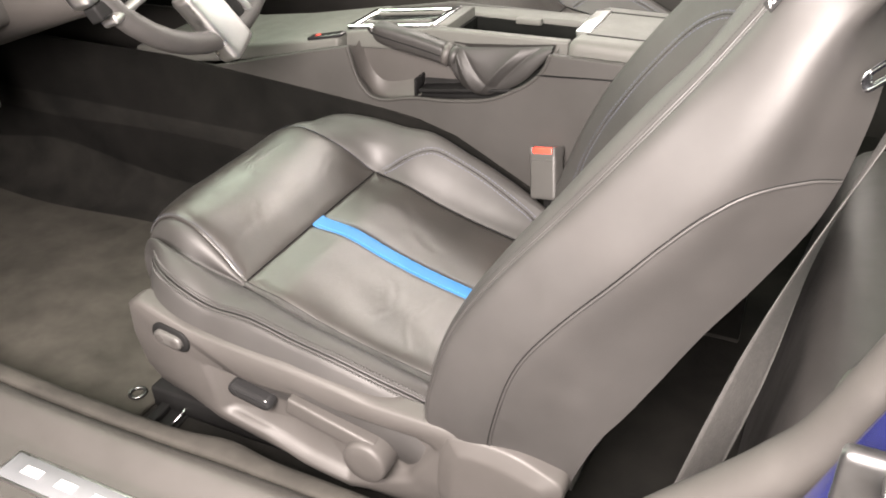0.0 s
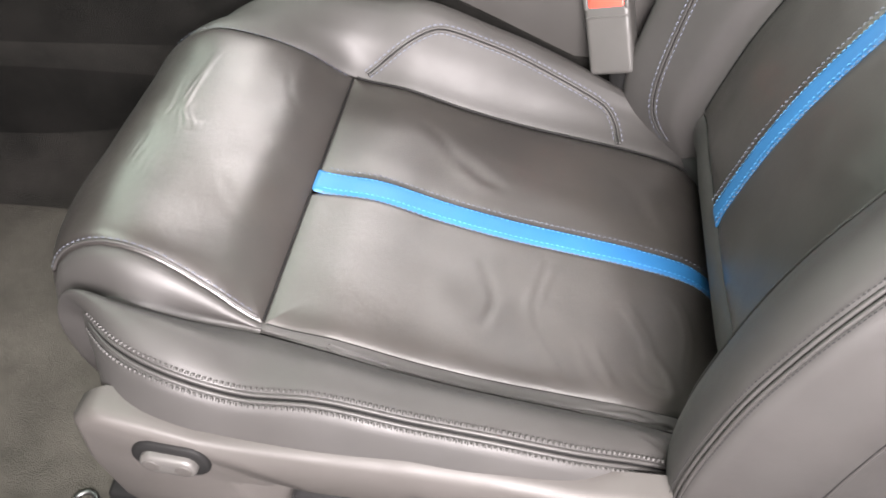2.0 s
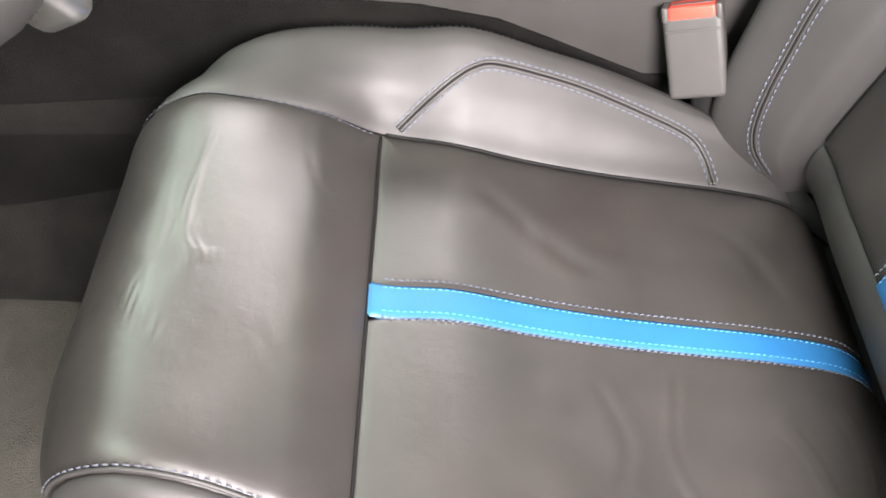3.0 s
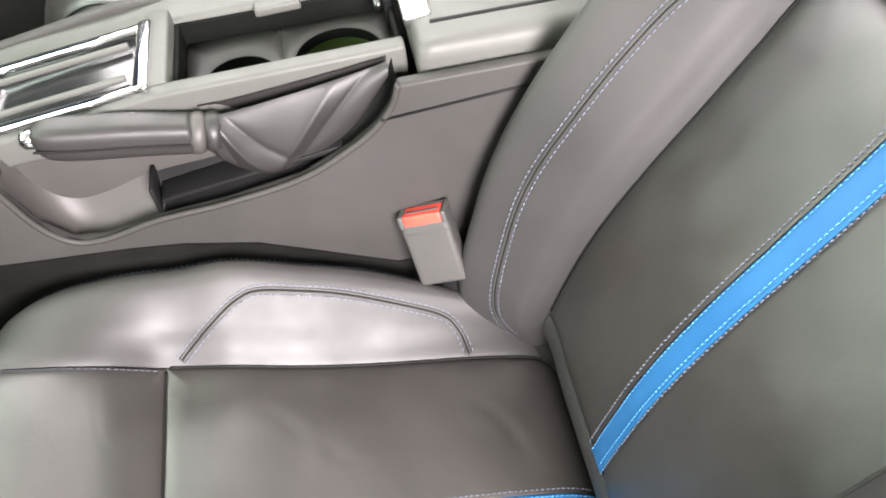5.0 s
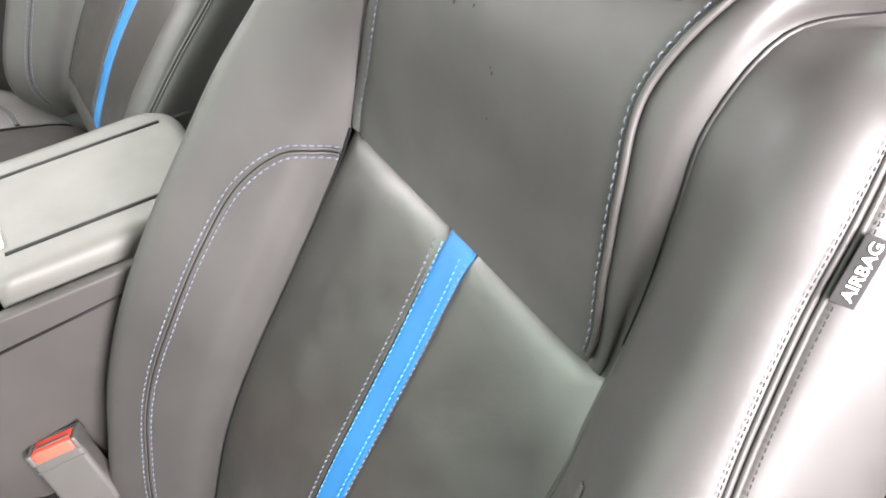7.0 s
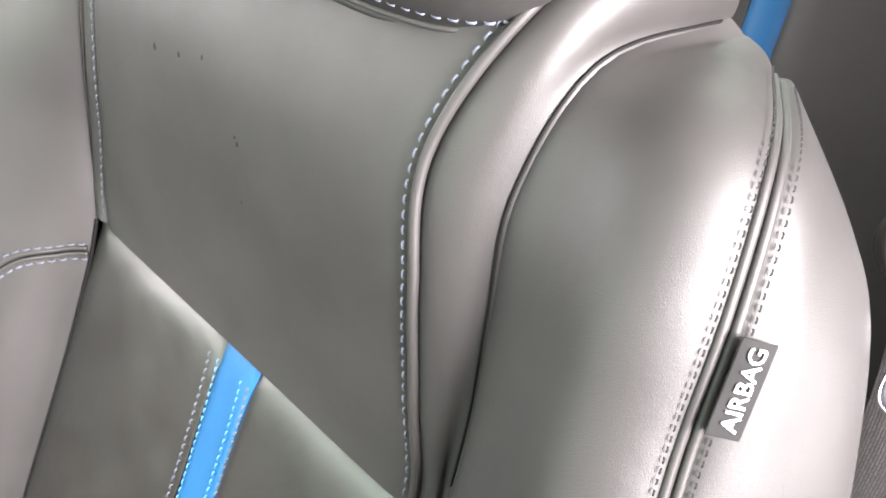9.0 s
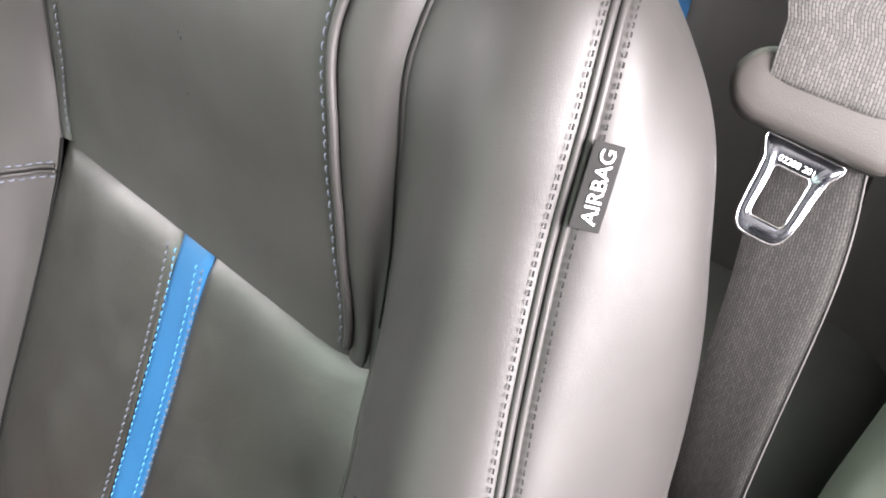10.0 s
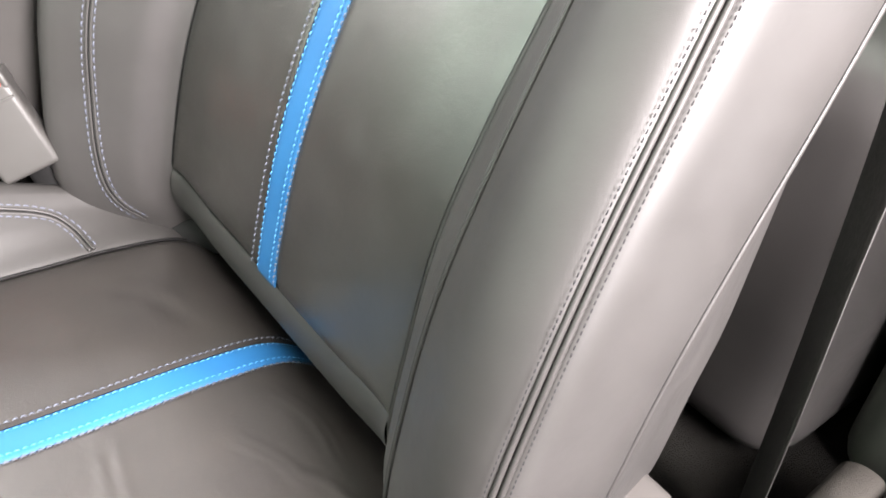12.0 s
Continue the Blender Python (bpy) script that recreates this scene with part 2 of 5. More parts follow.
def pillow(g, edges, lift=0.004, soft=0.005, flip=1.0):
    """Swells a panel out of its seams."""
    d = border(g, edges)
    return g + flip * normals(g) * (lift * (0.3 - np.exp(-d / soft)))[:, :, None]


def grid_mesh(g, flip=False):
    n, m, _ = g.shape
    idx = np.arange(n * m).reshape(n, m)
    f = np.stack([idx[:-1, :-1], idx[1:, :-1], idx[1:, 1:], idx[:-1, 1:]], -1).reshape(-1, 4)
    me = mesh_of(g.reshape(-1, 3), f[:, ::-1] if flip else f)
    uv = me.uv_layers.new(name="UVMap")
    run = np.linspace(0, 1, n)[:, None] * np.ones((1, m)), np.linspace(0, 1, m)[None] * np.ones((n, 1))
    flat = np.stack([run[0].ravel(), run[1].ravel()], 1)
    loops = np.zeros(len(me.loops), int)
    me.loops.foreach_get("vertex_index", loops)
    uv.data.foreach_set("uv", flat[loops].ravel())
    return me


def tight(a, b, n, ends=0.035):
    """n places from a to b, closer together at both ends."""
    u = np.linspace(0, 1, n)
    u = u - (0.5 - ends) / np.pi * 0.95 * np.sin(2 * np.pi * u)
    return a + (b - a) * u


def frames_along(p):
    t = np.gradient(p, axis=0)
    t /= np.linalg.norm(t, axis=1)[:, None] + 1e-12
    ref = np.array([0.0, 0.0, 1.0]) if abs(t[:, 2]).mean() < 0.8 else np.array([0.0, 1.0, 0.0])
    b = np.cross(t, ref)
    b /= np.linalg.norm(b, axis=1)[:, None] + 1e-12
    return t, b, np.cross(b, t)


def tube(path, radius, sides=8, closed=False, flat=1.0):
    p = np.asarray(path, float)
    t, b, u = frames_along(p)
    r = np.broadcast_to(np.asarray(radius, float), (len(p),))
    ang = np.linspace(0, 2 * np.pi, sides, endpoint=False)
    ring = p[:, None] + r[:, None, None] * (np.cos(ang)[None, :, None] * b[:, None] + flat * np.sin(ang)[None, :, None] * u[:, None])
    n = len(p)
    f = [(i * sides + j, i * sides + (j + 1) % sides, (i + 1) * sides + (j + 1) % sides, (i + 1) * sides + j) for i in range(n - 1) for j in range(sides)]
    f += [tuple(range(sides))[::-1], tuple((n - 1) * sides + j for j in range(sides))] if not closed else [((n - 1) * sides + j, (n - 1) * sides + (j + 1) % sides, (j + 1) % sides, j) for j in range(sides)]
    return mesh_of(ring.reshape(-1, 3), f)


def stitches(path, up, size=0.0042, gap=0.0022, thick=0.0006, lift=0.0004, slant=0.0):
    """A row of thread stitches along a path that lies on a surface with the normals up."""
    p, up = np.asarray(path, float), np.asarray(up, float)
    run = np.r_[0, np.cumsum(np.linalg.norm(np.diff(p, axis=0), axis=1))]
    verts, faces = [], []
    for k in range(int(run[-1] / (size + gap))):
        s = np.array([k * (size + gap) + q * size for q in (0.0, 0.25, 0.75, 1.0)])
        pos = np.stack([np.interp(s, run, p[:, i]) for i in range(3)], 1)
        n = np.stack([np.interp(s[1:2], run, up[:, i]) for i in range(3)], 1)[0]
        n /= np.linalg.norm(n) + 1e-9
        t = pos[-1] - pos[0]
        t /= np.linalg.norm(t) + 1e-9
        b = np.cross(n, t)
        base = len(verts)
        for q, h in zip(range(4), (-0.6, 1.0, 1.0, -0.6)):
            c = pos[q] + n * (lift + h * thick) + b * slant * (q / 3 - 0.5)
            verts += [c - b * thick, c + n * thick * 0.8, c + b * thick]
        for q in range(3):
            o = base + 3 * q
            faces += [(o, o + 3, o + 4, o + 1), (o + 1, o + 4, o + 5, o + 2)]
    return mesh_of(verts, faces)


def rounded(bm, width=0.004, segments=3, angle=35):
    edges = [e for e in bm.edges if len(e.link_faces) == 2 and e.calc_face_angle(0) > radians(angle)]
    bmesh.ops.bevel(bm, geom=edges, offset=width, segments=segments, profile=0.6, affect="EDGES", clamp_overlap=True)
    for f in bm.faces:
        f.smooth = True
    return bm


def block(size, bevel=0.004, segments=3, m=None):
    bm = bmesh.new()
    bmesh.ops.create_cube(bm, size=1.0, matrix=Matrix.Diagonal((*size, 1)))
    if bevel:
        rounded(bm, bevel, segments)
    if m is not None:
        bm.transform(m)
    return bm


def slab(outline, y0, y1, bevel=0.005, segments=3):
    """An outline in x and z, filled from y0 to y1."""
    bm = bmesh.new()
    a = [bm.verts.new((x, y0, z)) for x, z in outline]
    b = [bm.verts.new((x, y1, z)) for x, z in outline]
    n = len(a)
    bm.faces.new(a)
    bm.faces.new(b[::-1])
    for i in range(n):
        bm.faces.new((a[i], b[i], b[(i + 1) % n], a[(i + 1) % n]))
    bmesh.ops.recalc_face_normals(bm, faces=bm.faces)
    if bevel:
        rounded(bm, bevel, segments, 30)
    return bm


def loop_even(outline, n, about):
    """n points on a closed outline, by their angle about a point."""
    p = np.asarray(outline, float)
    p = np.vstack([p, p[:1]])
    fine = np.vstack([p[i] + (p[i + 1] - p[i]) * np.linspace(0, 1, 60, endpoint=False)[:, None] for i in range(len(p) - 1)])
    ang = np.arctan2(fine[:, 1] - about[1], fine[:, 0] - about[0])
    order = np.argsort(ang)
    want = np.linspace(-np.pi, np.pi, n, endpoint=False)
    out = np.stack([np.interp(want, ang[order], fine[order, k], period=2 * np.pi) for k in (0, 1)], 1)
    return out


def ringed(rows, cap=True):
    """A closed skin through loops of equal count, the last one filled."""
    g = np.asarray(rows, float)
    n, m, _ = g.shape
    f = [(i * m + j, i * m + (j + 1) % m, (i + 1) * m + (j + 1) % m, (i + 1) * m + j) for i in range(n - 1) for j in range(m)]
    v = g.reshape(-1, 3)
    if cap:
        v = np.vstack([v, g[-1].mean(0)])
        f += [((n - 1) * m + j, (n - 1) * m + (j + 1) % m, len(v) - 1) for j in range(m)]
    bm = bmesh.new()
    vs = [bm.verts.new(p) for p in v]
    for q in f:
        bm.faces.new([vs[i] for i in q])
    bmesh.ops.recalc_face_normals(bm, faces=bm.faces)
    for q in bm.faces:
        q.smooth = True
    return bm


def lettering(text, size, m, depth=0.0003):
    """Flat raised letters, as a mesh."""
    cu = bpy.data.curves.new("text", "FONT")
    cu.body, cu.size, cu.extrude, cu.align_x, cu.align_y = text, size, depth, "CENTER", "CENTER"
    ob = new("text", cu)
    bpy.context.view_layer.update()
    me = bpy.data.meshes.new_from_object(ob.evaluated_get(bpy.context.evaluated_depsgraph_get()))
    bpy.data.objects.remove(ob)
    me.transform(m)
    me.materials.clear()
    return me


def axes(origin, ex, ey):
    """A pose from an origin, the way of x and roughly the way of y."""
    ex = Vector(ex).normalized()
    ez = ex.cross(Vector(ey)).normalized()
    ey = ez.cross(ex)
    return Matrix.Translation(origin) @ Matrix((ex, ey, ez)).transposed().to_4x4()


# ---- the front seats ----
def frame_points(profile, columns):
    """Control net: for each station of the profile (x, z), points (y, offset along the profile's normal)."""
    p = np.asarray(profile, float)
    t = np.gradient(p, axis=0)
    t /= np.linalg.norm(t, axis=1)[:, None]
    n = np.stack([-t[:, 1], t[:, 0]], 1)
    out = np.zeros((len(p), len(columns), 3))
    for j, (y, h) in enumerate(columns):
        out[:, j, 0] = p[:, 0] + n[:, 0] * h
        out[:, j, 1] = y
        out[:, j, 2] = p[:, 1] + n[:, 1] * h
    return out


def offset_line(path, up, d, lift):
    """A line beside another one on a surface, d to its left."""
    p, up = np.asarray(path), np.asarray(up)
    t = np.gradient(p, axis=0)
    t /= np.linalg.norm(t, axis=1)[:, None] + 1e-12
    return p + np.cross(up, t) * d + up * lift


def net_line(ctrl, rows, cols):
    """A line over a control net through the given places, and the normals there."""
    rows, cols = np.asarray(rows, float), np.asarray(cols, float)

    def at(r, c):
        return np.array([net(ctrl, [a], [b])[0, 0] for a, b in zip(r, c)])

    top_r, top_c = ctrl.shape[0] - 1.0, ctrl.shape[1] - 1.0
    p = at(rows, cols)
    du = at(np.minimum(rows + 0.02, top_r), cols) - at(np.maximum(rows - 0.02, 0), cols)
    dv = at(rows, np.minimum(cols + 0.02, top_c)) - at(rows, np.maximum(cols - 0.02, 0))
    n = np.cross(du, dv)
    return p, n / (np.linalg.norm(n, axis=1)[:, None] + 1e-12)


def stitch_row(parent, path, up, d, lift=0.0035, material=None, size=0.0042, gap=0.0022, thick=0.0006, label="pale blue-grey thread", slant=0.0):
    p = offset_line(path, up, d, lift)
    return part("stitching", stitches(p, up, size, gap, thick, slant=slant), material or THREAD, parent, label)


def raised(g, h):
    return g + normals(g) * h


def joint(parent, ctrl, rows, cols, r=0.0011, lift=-0.0022):
    """The dark line where two panels are sewn together."""
    p, n = net_line(ctrl, rows, cols)
    return part("seam_gap", tube(p + n * lift, r, 6), BLACK, parent, "dark joint of the seam")


def felled(parent, path, up, ridge=0.0019, thick=0.0016, lift=0.0006):
    """Two folded leather edges with a dark joint between them."""
    for d in (-ridge, ridge):
        part("seam_ridge", tube(offset_line(path, up, d, lift), thick, 8), LEATHER, parent)
    part("seam_gap", tube(offset_line(path, up, 0.0, lift + 0.45 * thick), 0.0006, 6), BLACK, parent, "dark joint of the seam")


def creased(g, ctrl, lines):
    """Presses fold lines, given as (station, column) on the control net, with a depth and a width into a panel."""
    n = normals(g)
    push = np.zeros(g.shape[:2])
    for path, depth, width in lines:
        q = spline(path, 30)
        c = np.array([net(ctrl, [a], [b])[0, 0] for a, b in q])
        d = np.linalg.norm(g[:, :, None] - c[None, None], axis=3)
        taper = np.interp(d.argmin(2), [0, 6, 23, 29], [0.2, 1, 1, 0.2])
        d = d.min(2)
        push += depth * taper * (0.4 * np.exp(-((d - 2.2 * width) / (1.4 * width)) ** 2) - np.exp(-((d / width) ** 2)))
    return g + n * push[:, :, None]


def sagged(g, amount, size, phase, edges):
    """Soft, uneven swelling of worn padding, fading towards the seams."""
    x, y, z = g[:, :, 0] / size, g[:, :, 1] / size, g[:, :, 2] / size
    w = np.sin(2.1 * x + 1.3 * y + phase) * np.sin(1.1 * z - 2.3 * y + 2 * phase) + 0.6 * np.sin(4.3 * y + 2.9 * x - phase) * np.sin(3.7 * z + 1.9 * y)
    fade = 1 - np.exp(-border(g, edges) / 0.02)
    return g + normals(g) * (amount * w * fade)[:, :, None]


CUSHION_PROFILE = [(-0.175, 0.35), (-0.203, 0.42), (-0.207, 0.485), (-0.187, 0.535), (-0.145, 0.560), (-0.095, 0.557), (-0.045, 0.536), (0.0, 0.497),
                   (0.06, 0.486), (0.12, 0.464), (0.18, 0.446), (0.24, 0.432), (0.30, 0.418), (0.355, 0.398), (0.392, 0.360)]
ks = np.arange(15.0)
inner_b = along(ks, [0, 3, 4, 5, 6, 7, 8, 10, 12, 14], [-0.045, -0.035, -0.018, 0.002, 0.026, 0.060, 0.065, 0.054, 0.025, -0.010])
outer_g = along(ks, [0, 3, 4, 5, 6, 7, 8, 9, 10, 11, 12, 13, 14], [-0.05, -0.04, -0.028, -0.018, -0.004, 0.021, 0.030, 0.041, 0.050, 0.047, 0.033, 0.020, 0.016])
slim = along(ks, [0, 2, 4, 6, 14], [0.040, 0.030, 0.014, 0.002, 0.0])
edge_out = along(ks, [0, 3, 4, 5, 6, 7, 8, 14], [-0.152, -0.156, -0.160, -0.162, -0.163, -0.175, -0.179, -0.170])
edge_in = along(ks, [0, 4, 5, 6, 7, 8, 14], [0.158, 0.164, 0.160, 0.163, 0.175, 0.169, 0.165])
seam_c = along(ks, [0, 3, 4, 5, 6, 7, 8, 10, 11, 12, 14], [-0.182, -0.190, -0.204, -0.238, -0.254, -0.256, -0.256, -0.260, -0.257, -0.244, -0.225])
wedge_y = along(ks, [0, 4, 5, 6, 7, 8, 14], [-0.172, -0.188, -0.192, -0.187, -0.183, -0.192, -0.188])
wedge_n = along(ks, [0, 3, 5, 6, 7, 8, 14], [-0.030, -0.030, -0.027, -0.020, -0.003, 0.001, 0.002])
belly = along(ks, [0, 3, 4, 5, 6, 7, 10, 12, 14], [-0.195, -0.203, -0.220, -0.256, -0.272, -0.278, -0.282, -0.274, -0.260])
CUSHION = frame_points(CUSHION_PROFILE, [
    (belly + 0.010, outer_g - 0.100), (belly, outer_g - 0.062), (0.35 * belly + 0.65 * seam_c - 0.004, outer_g - 0.026), (seam_c, outer_g - 0.006),
    (0.5 * (seam_c + wedge_y), 0.72 * outer_g + 0.003), (wedge_y, wedge_n), (edge_out, 0 * ks), (-0.09, 0 * ks),
    (along(ks, [0, 14], [-0.012, -0.014]), 0 * ks), (along(ks, [0, 14], [0.020, 0.010]), 0 * ks), (0.09, 0 * ks), (edge_in, 0 * ks),
    (0.205 - 0.3 * slim, 0.55 * inner_b), (0.240 - 0.7 * slim, inner_b), (0.262 - slim, inner_b - 0.032), (0.252 - slim, inner_b - 0.080), (0.226 - slim, inner_b - 0.130)])
CUSHION[5, 5:7, 2] -= 0.003
CUSHION[6, 5:7, 2] -= 0.010
CUSHION[5, 6, 1] -= 0.002
CUSHION[6, 6, 1] -= 0.006
# the front corners are rounded in plan, the one by the door more than the other
blunt = along(ks, [0, 2, 3, 4, 5, 6, 7, 14], [0.5, 0.9, 1.0, 0.9, 0.55, 0.15, 0.0, 0.0])[:, None]
out_y, in_y = np.clip((-CUSHION[:, :, 1] - 0.09) / 0.11, 0, 0.76), np.clip((CUSHION[:, :, 1] - 0.13) / 0.14, 0, 1.4)
CUSHION[:, 13:, 1] -= along(ks, [0, 10, 11, 12, 13, 14], [0, 0, 0.006, 0.018, 0.036, 0.055])[:, None]
out_y[:, :5] *= along(ks, [0, 2, 3, 4, 5, 6, 14], [0.5, 0.5, 0.5, 0.52, 0.85, 1, 1])[:, None]
CUSHION[:, :, 0] += blunt * (0.048 * out_y**2 + 0.020 * in_y**2)

BACK_PROFILE = [(0.374, 0.404), (0.364, 0.450), (0.389, 0.530), (0.416, 0.590), (0.451, 0.648), (0.495, 0.710), (0.536, 0.769), (0.570, 0.826),
                (0.586, 0.880), (0.596, 0.930), (0.612, 0.978), (0.645, 1.022), (0.700, 1.046)]
kb = np.arange(13.0)
seam_y = along(kb, [0, 2, 3.3, 4.5, 6, 7, 8, 9, 10, 11, 12], [-0.274, -0.274, -0.268, -0.256, -0.244, -0.235, -0.221, -0.210, -0.204, -0.190, -0.155])
seam_h = along(kb, [0, 2, 3.3, 4.5, 6, 7, 8, 9, 10, 11, 12], [0.035, 0.054, 0.053, 0.047, 0.042, 0.036, 0.017, -0.004, -0.016, -0.028, -0.070])
edge_h = along(kb, [0, 6.6, 7.4, 8.5, 10, 11, 12], [0.0, 0.0, -0.003, -0.007, -0.009, -0.015, -0.050])
bulge = along(kb, [0, 4, 7, 8, 9, 10, 11, 12], [0.008, 0.010, 0.010, 0.006, 0.003, 0.001, 0.0, -0.003])
crown = along(kb, [0, 2, 4, 5, 6, 7, 8, 9, 10, 11, 12], [0.010, 0.016, 0.020, 0.0225, 0.0245, 0.0235, 0.0175, 0.0145, 0.0125, 0.007, 0.0])
edge_o = along(kb, [0, 2, 3, 5, 6, 7, 8, 9, 10, 11, 12], [-0.150, -0.143, -0.138, -0.136, -0.133, -0.126, -0.126, -0.126, -0.124, -0.131, -0.139])
rest_o = along(kb, [0, 6, 7, 8, 9, 10, 11, 12], [-0.09, -0.09, -0.112, -0.104, -0.099, -0.094, -0.110, -0.131])
rest_i = along(kb, [0, 6, 7, 8, 9, 10, 11, 12], [0.09, 0.09, 0.158, 0.160, 0.153, 0.150, 0.145, 0.140])
edge_i = along(kb, [0, 4, 6, 7, 8, 9, 10, 12], [0.168, 0.166, 0.169, 0.170, 0.172, 0.163, 0.158, 0.15])
crest_y = along(kb, [0, 1, 2, 3, 7, 8, 9, 10, 12], [0.214, 0.226, 0.241, 0.249, 0.250, 0.245, 0.235, 0.220, 0.175])
crest_h = along(kb, [0, 1, 2.4, 5, 7, 8, 9, 10, 12], [0.060, 0.075, 0.080, 0.088, 0.078, 0.058, 0.030, 0.0, -0.030])
side_h = along(kb, [0, 3, 5, 6, 7, 8, 9, 10, 11, 12], [-0.020, -0.020, -0.030, -0.038, -0.043, -0.050, -0.058, -0.069, -0.081, -0.093])
side_y = along(kb, [0, 3, 4, 5, 6, 7, 8, 9, 10, 11, 12], [-0.286, -0.285, -0.281, -0.275, -0.268, -0.261, -0.252, -0.240, -0.225, -0.203, -0.160])
rear_h = along(kb, [0, 1, 2, 3, 4, 5, 8, 12], [-0.128, -0.130, -0.137, -0.142, -0.140, -0.131, -0.115, -0.09])
rear_y = along(kb, [0, 2, 3, 4, 5, 6, 7, 8, 9, 10, 12], [-0.260, -0.257, -0.253, -0.245, -0.235, -0.225, -0.216, -0.208, -0.189, -0.162, -0.131])
fold_y = along(kb, [0, 5, 7, 12], [0.5, 0.5, 0.55, 0.6])
BACK = frame_points(BACK_PROFILE, [
    (rear_y, rear_h), (fold_y * side_y + (1 - fold_y) * rear_y, 0.5 * (rear_h + side_h)), (side_y, side_h), (0.45 * seam_y + 0.55 * side_y - 0.002, 0.5 * (seam_h + side_h) + 0.007),
    (seam_y, seam_h), (0.66 * seam_y + 0.34 * edge_o, 0.72 * seam_h + 0.28 * edge_h + crown), (0.25 * seam_y + 0.75 * edge_o, 0.30 * seam_h + 0.70 * edge_h + bulge), (edge_o, edge_h), (rest_o, -0.15 * edge_h),
    (along(kb, [0, 7, 12], [-0.008, 0.001, 0.003]), 0 * kb), (along(kb, [0, 7, 12], [0.015, 0.029, 0.031]), 0 * kb), (rest_i, 0 * kb), (edge_i, 0 * kb),
    (0.27 * crest_y + 0.73 * edge_i, 0.35 * crest_h), (0.66 * crest_y + 0.34 * edge_i, 0.74 * crest_h), (crest_y, crest_h), (crest_y + 0.017, crest_h - 0.026), (crest_y + 0.008, 0.25 * crest_h - 0.04), (-rear_y - 0.02, rear_h)])

# the lower rear corner of the side hangs down to the hinge cover
BACK[0, :4, 2] -= np.array([0.045, 0.035, 0.020, 0.006])
BACK[1, :3, 2] -= np.array([0.016, 0.012, 0.006])
BACK[0, :2, 0] -= np.array([0.010, 0.006])
BACK[0, :5, 1] += np.array([0.012, 0.022, 0.024, 0.020, 0.010])
BACK[1, 1:4, 1] += np.array([0.003, 0.004, 0.003])

SIDE_SEAM = [(0.5, 1.62), (1.2, 1.72), (2.1, 1.86), (3.2, 1.98), (4.3, 2.0), (5.1, 2.0), (5.9, 2.05), (6.58, 1.92), (7.02, 1.55), (7.3, 0.7), (7.38, 0.02)]
# folds worn into the leather, as (station, column) lines with a depth and a width
ROLL_FOLDS = [([(4.60, 10.3), (4.53, 9.8), (4.50, 9.2), (4.60, 8.5), (4.68, 8.05), (4.80, 7.85)], 0.0017, 0.0013), ([(4.52, 9.1), (4.70, 8.6), (4.86, 8.0)], 0.0014, 0.0012),
              ([(3.81, 7.82), (4.26, 7.45), (4.50, 7.3), (4.84, 7.04)], 0.0013, 0.0015), ([(4.25, 9.6), (4.34, 9.1), (4.30, 8.6)], 0.0008, 0.0018), ([(5.6, 7.4), (6.0, 7.1), (6.5, 6.9)], 0.0006, 0.0030),
              ([(4.45, 9.3), (4.62, 9.05), (4.80, 8.95)], 0.0013, 0.0012), ([(4.68, 8.3), (4.86, 8.2), (5.02, 8.25)], 0.0013, 0.0012), ([(4.0, 8.2), (4.2, 8.0), (4.32, 7.7)], 0.0012, 0.0013), ([(5.9, 10.3), (6.1, 9.9), (6.5, 9.6)], 0.0006, 0.0030)]
SEAT_FOLDS = [([(10.35, 7.07), (10.48, 6.72), (10.83, 6.34), (10.9, 6.1)], 0.0013, 0.0012), ([(11.36, 6.67), (11.53, 6.4), (11.71, 6.15)], 0.0012, 0.0012), ([(10.65, 7.71), (10.52, 7.2), (10.46, 6.9)], 0.0010, 0.0026),
              ([(11.8, 7.3), (12.1, 6.9), (12.2, 6.5)], 0.0014, 0.0018), ([(9.6, 7.5), (9.9, 7.0), (9.8, 6.6)], 0.0007, 0.0040), ([(12.6, 7.6), (12.8, 7.1), (12.7, 6.6)], 0.0015, 0.0020),
              ([(11.1, 6.75), (11.22, 6.45), (11.42, 6.2)], 0.0009, 0.0011), ([(12.2, 6.75), (12.45, 6.45), (12.5, 6.15)], 0.0015, 0.0014), ([(11.9, 6.5), (12.2, 6.3), (12.7, 6.3)], 0.0012, 0.0013)]
SEAT_FOLDS_INNER = [([(9.11, 9.89), (9.47, 9.67), (9.82, 9.6)], 0.0014, 0.0060), ([(11.6, 10.3), (12.0, 10.0), (12.3, 9.5)], 0.0013, 0.0055), ([(8.3, 10.4), (8.8, 10.1), (9.0, 9.8)], 0.0009, 0.0060)]
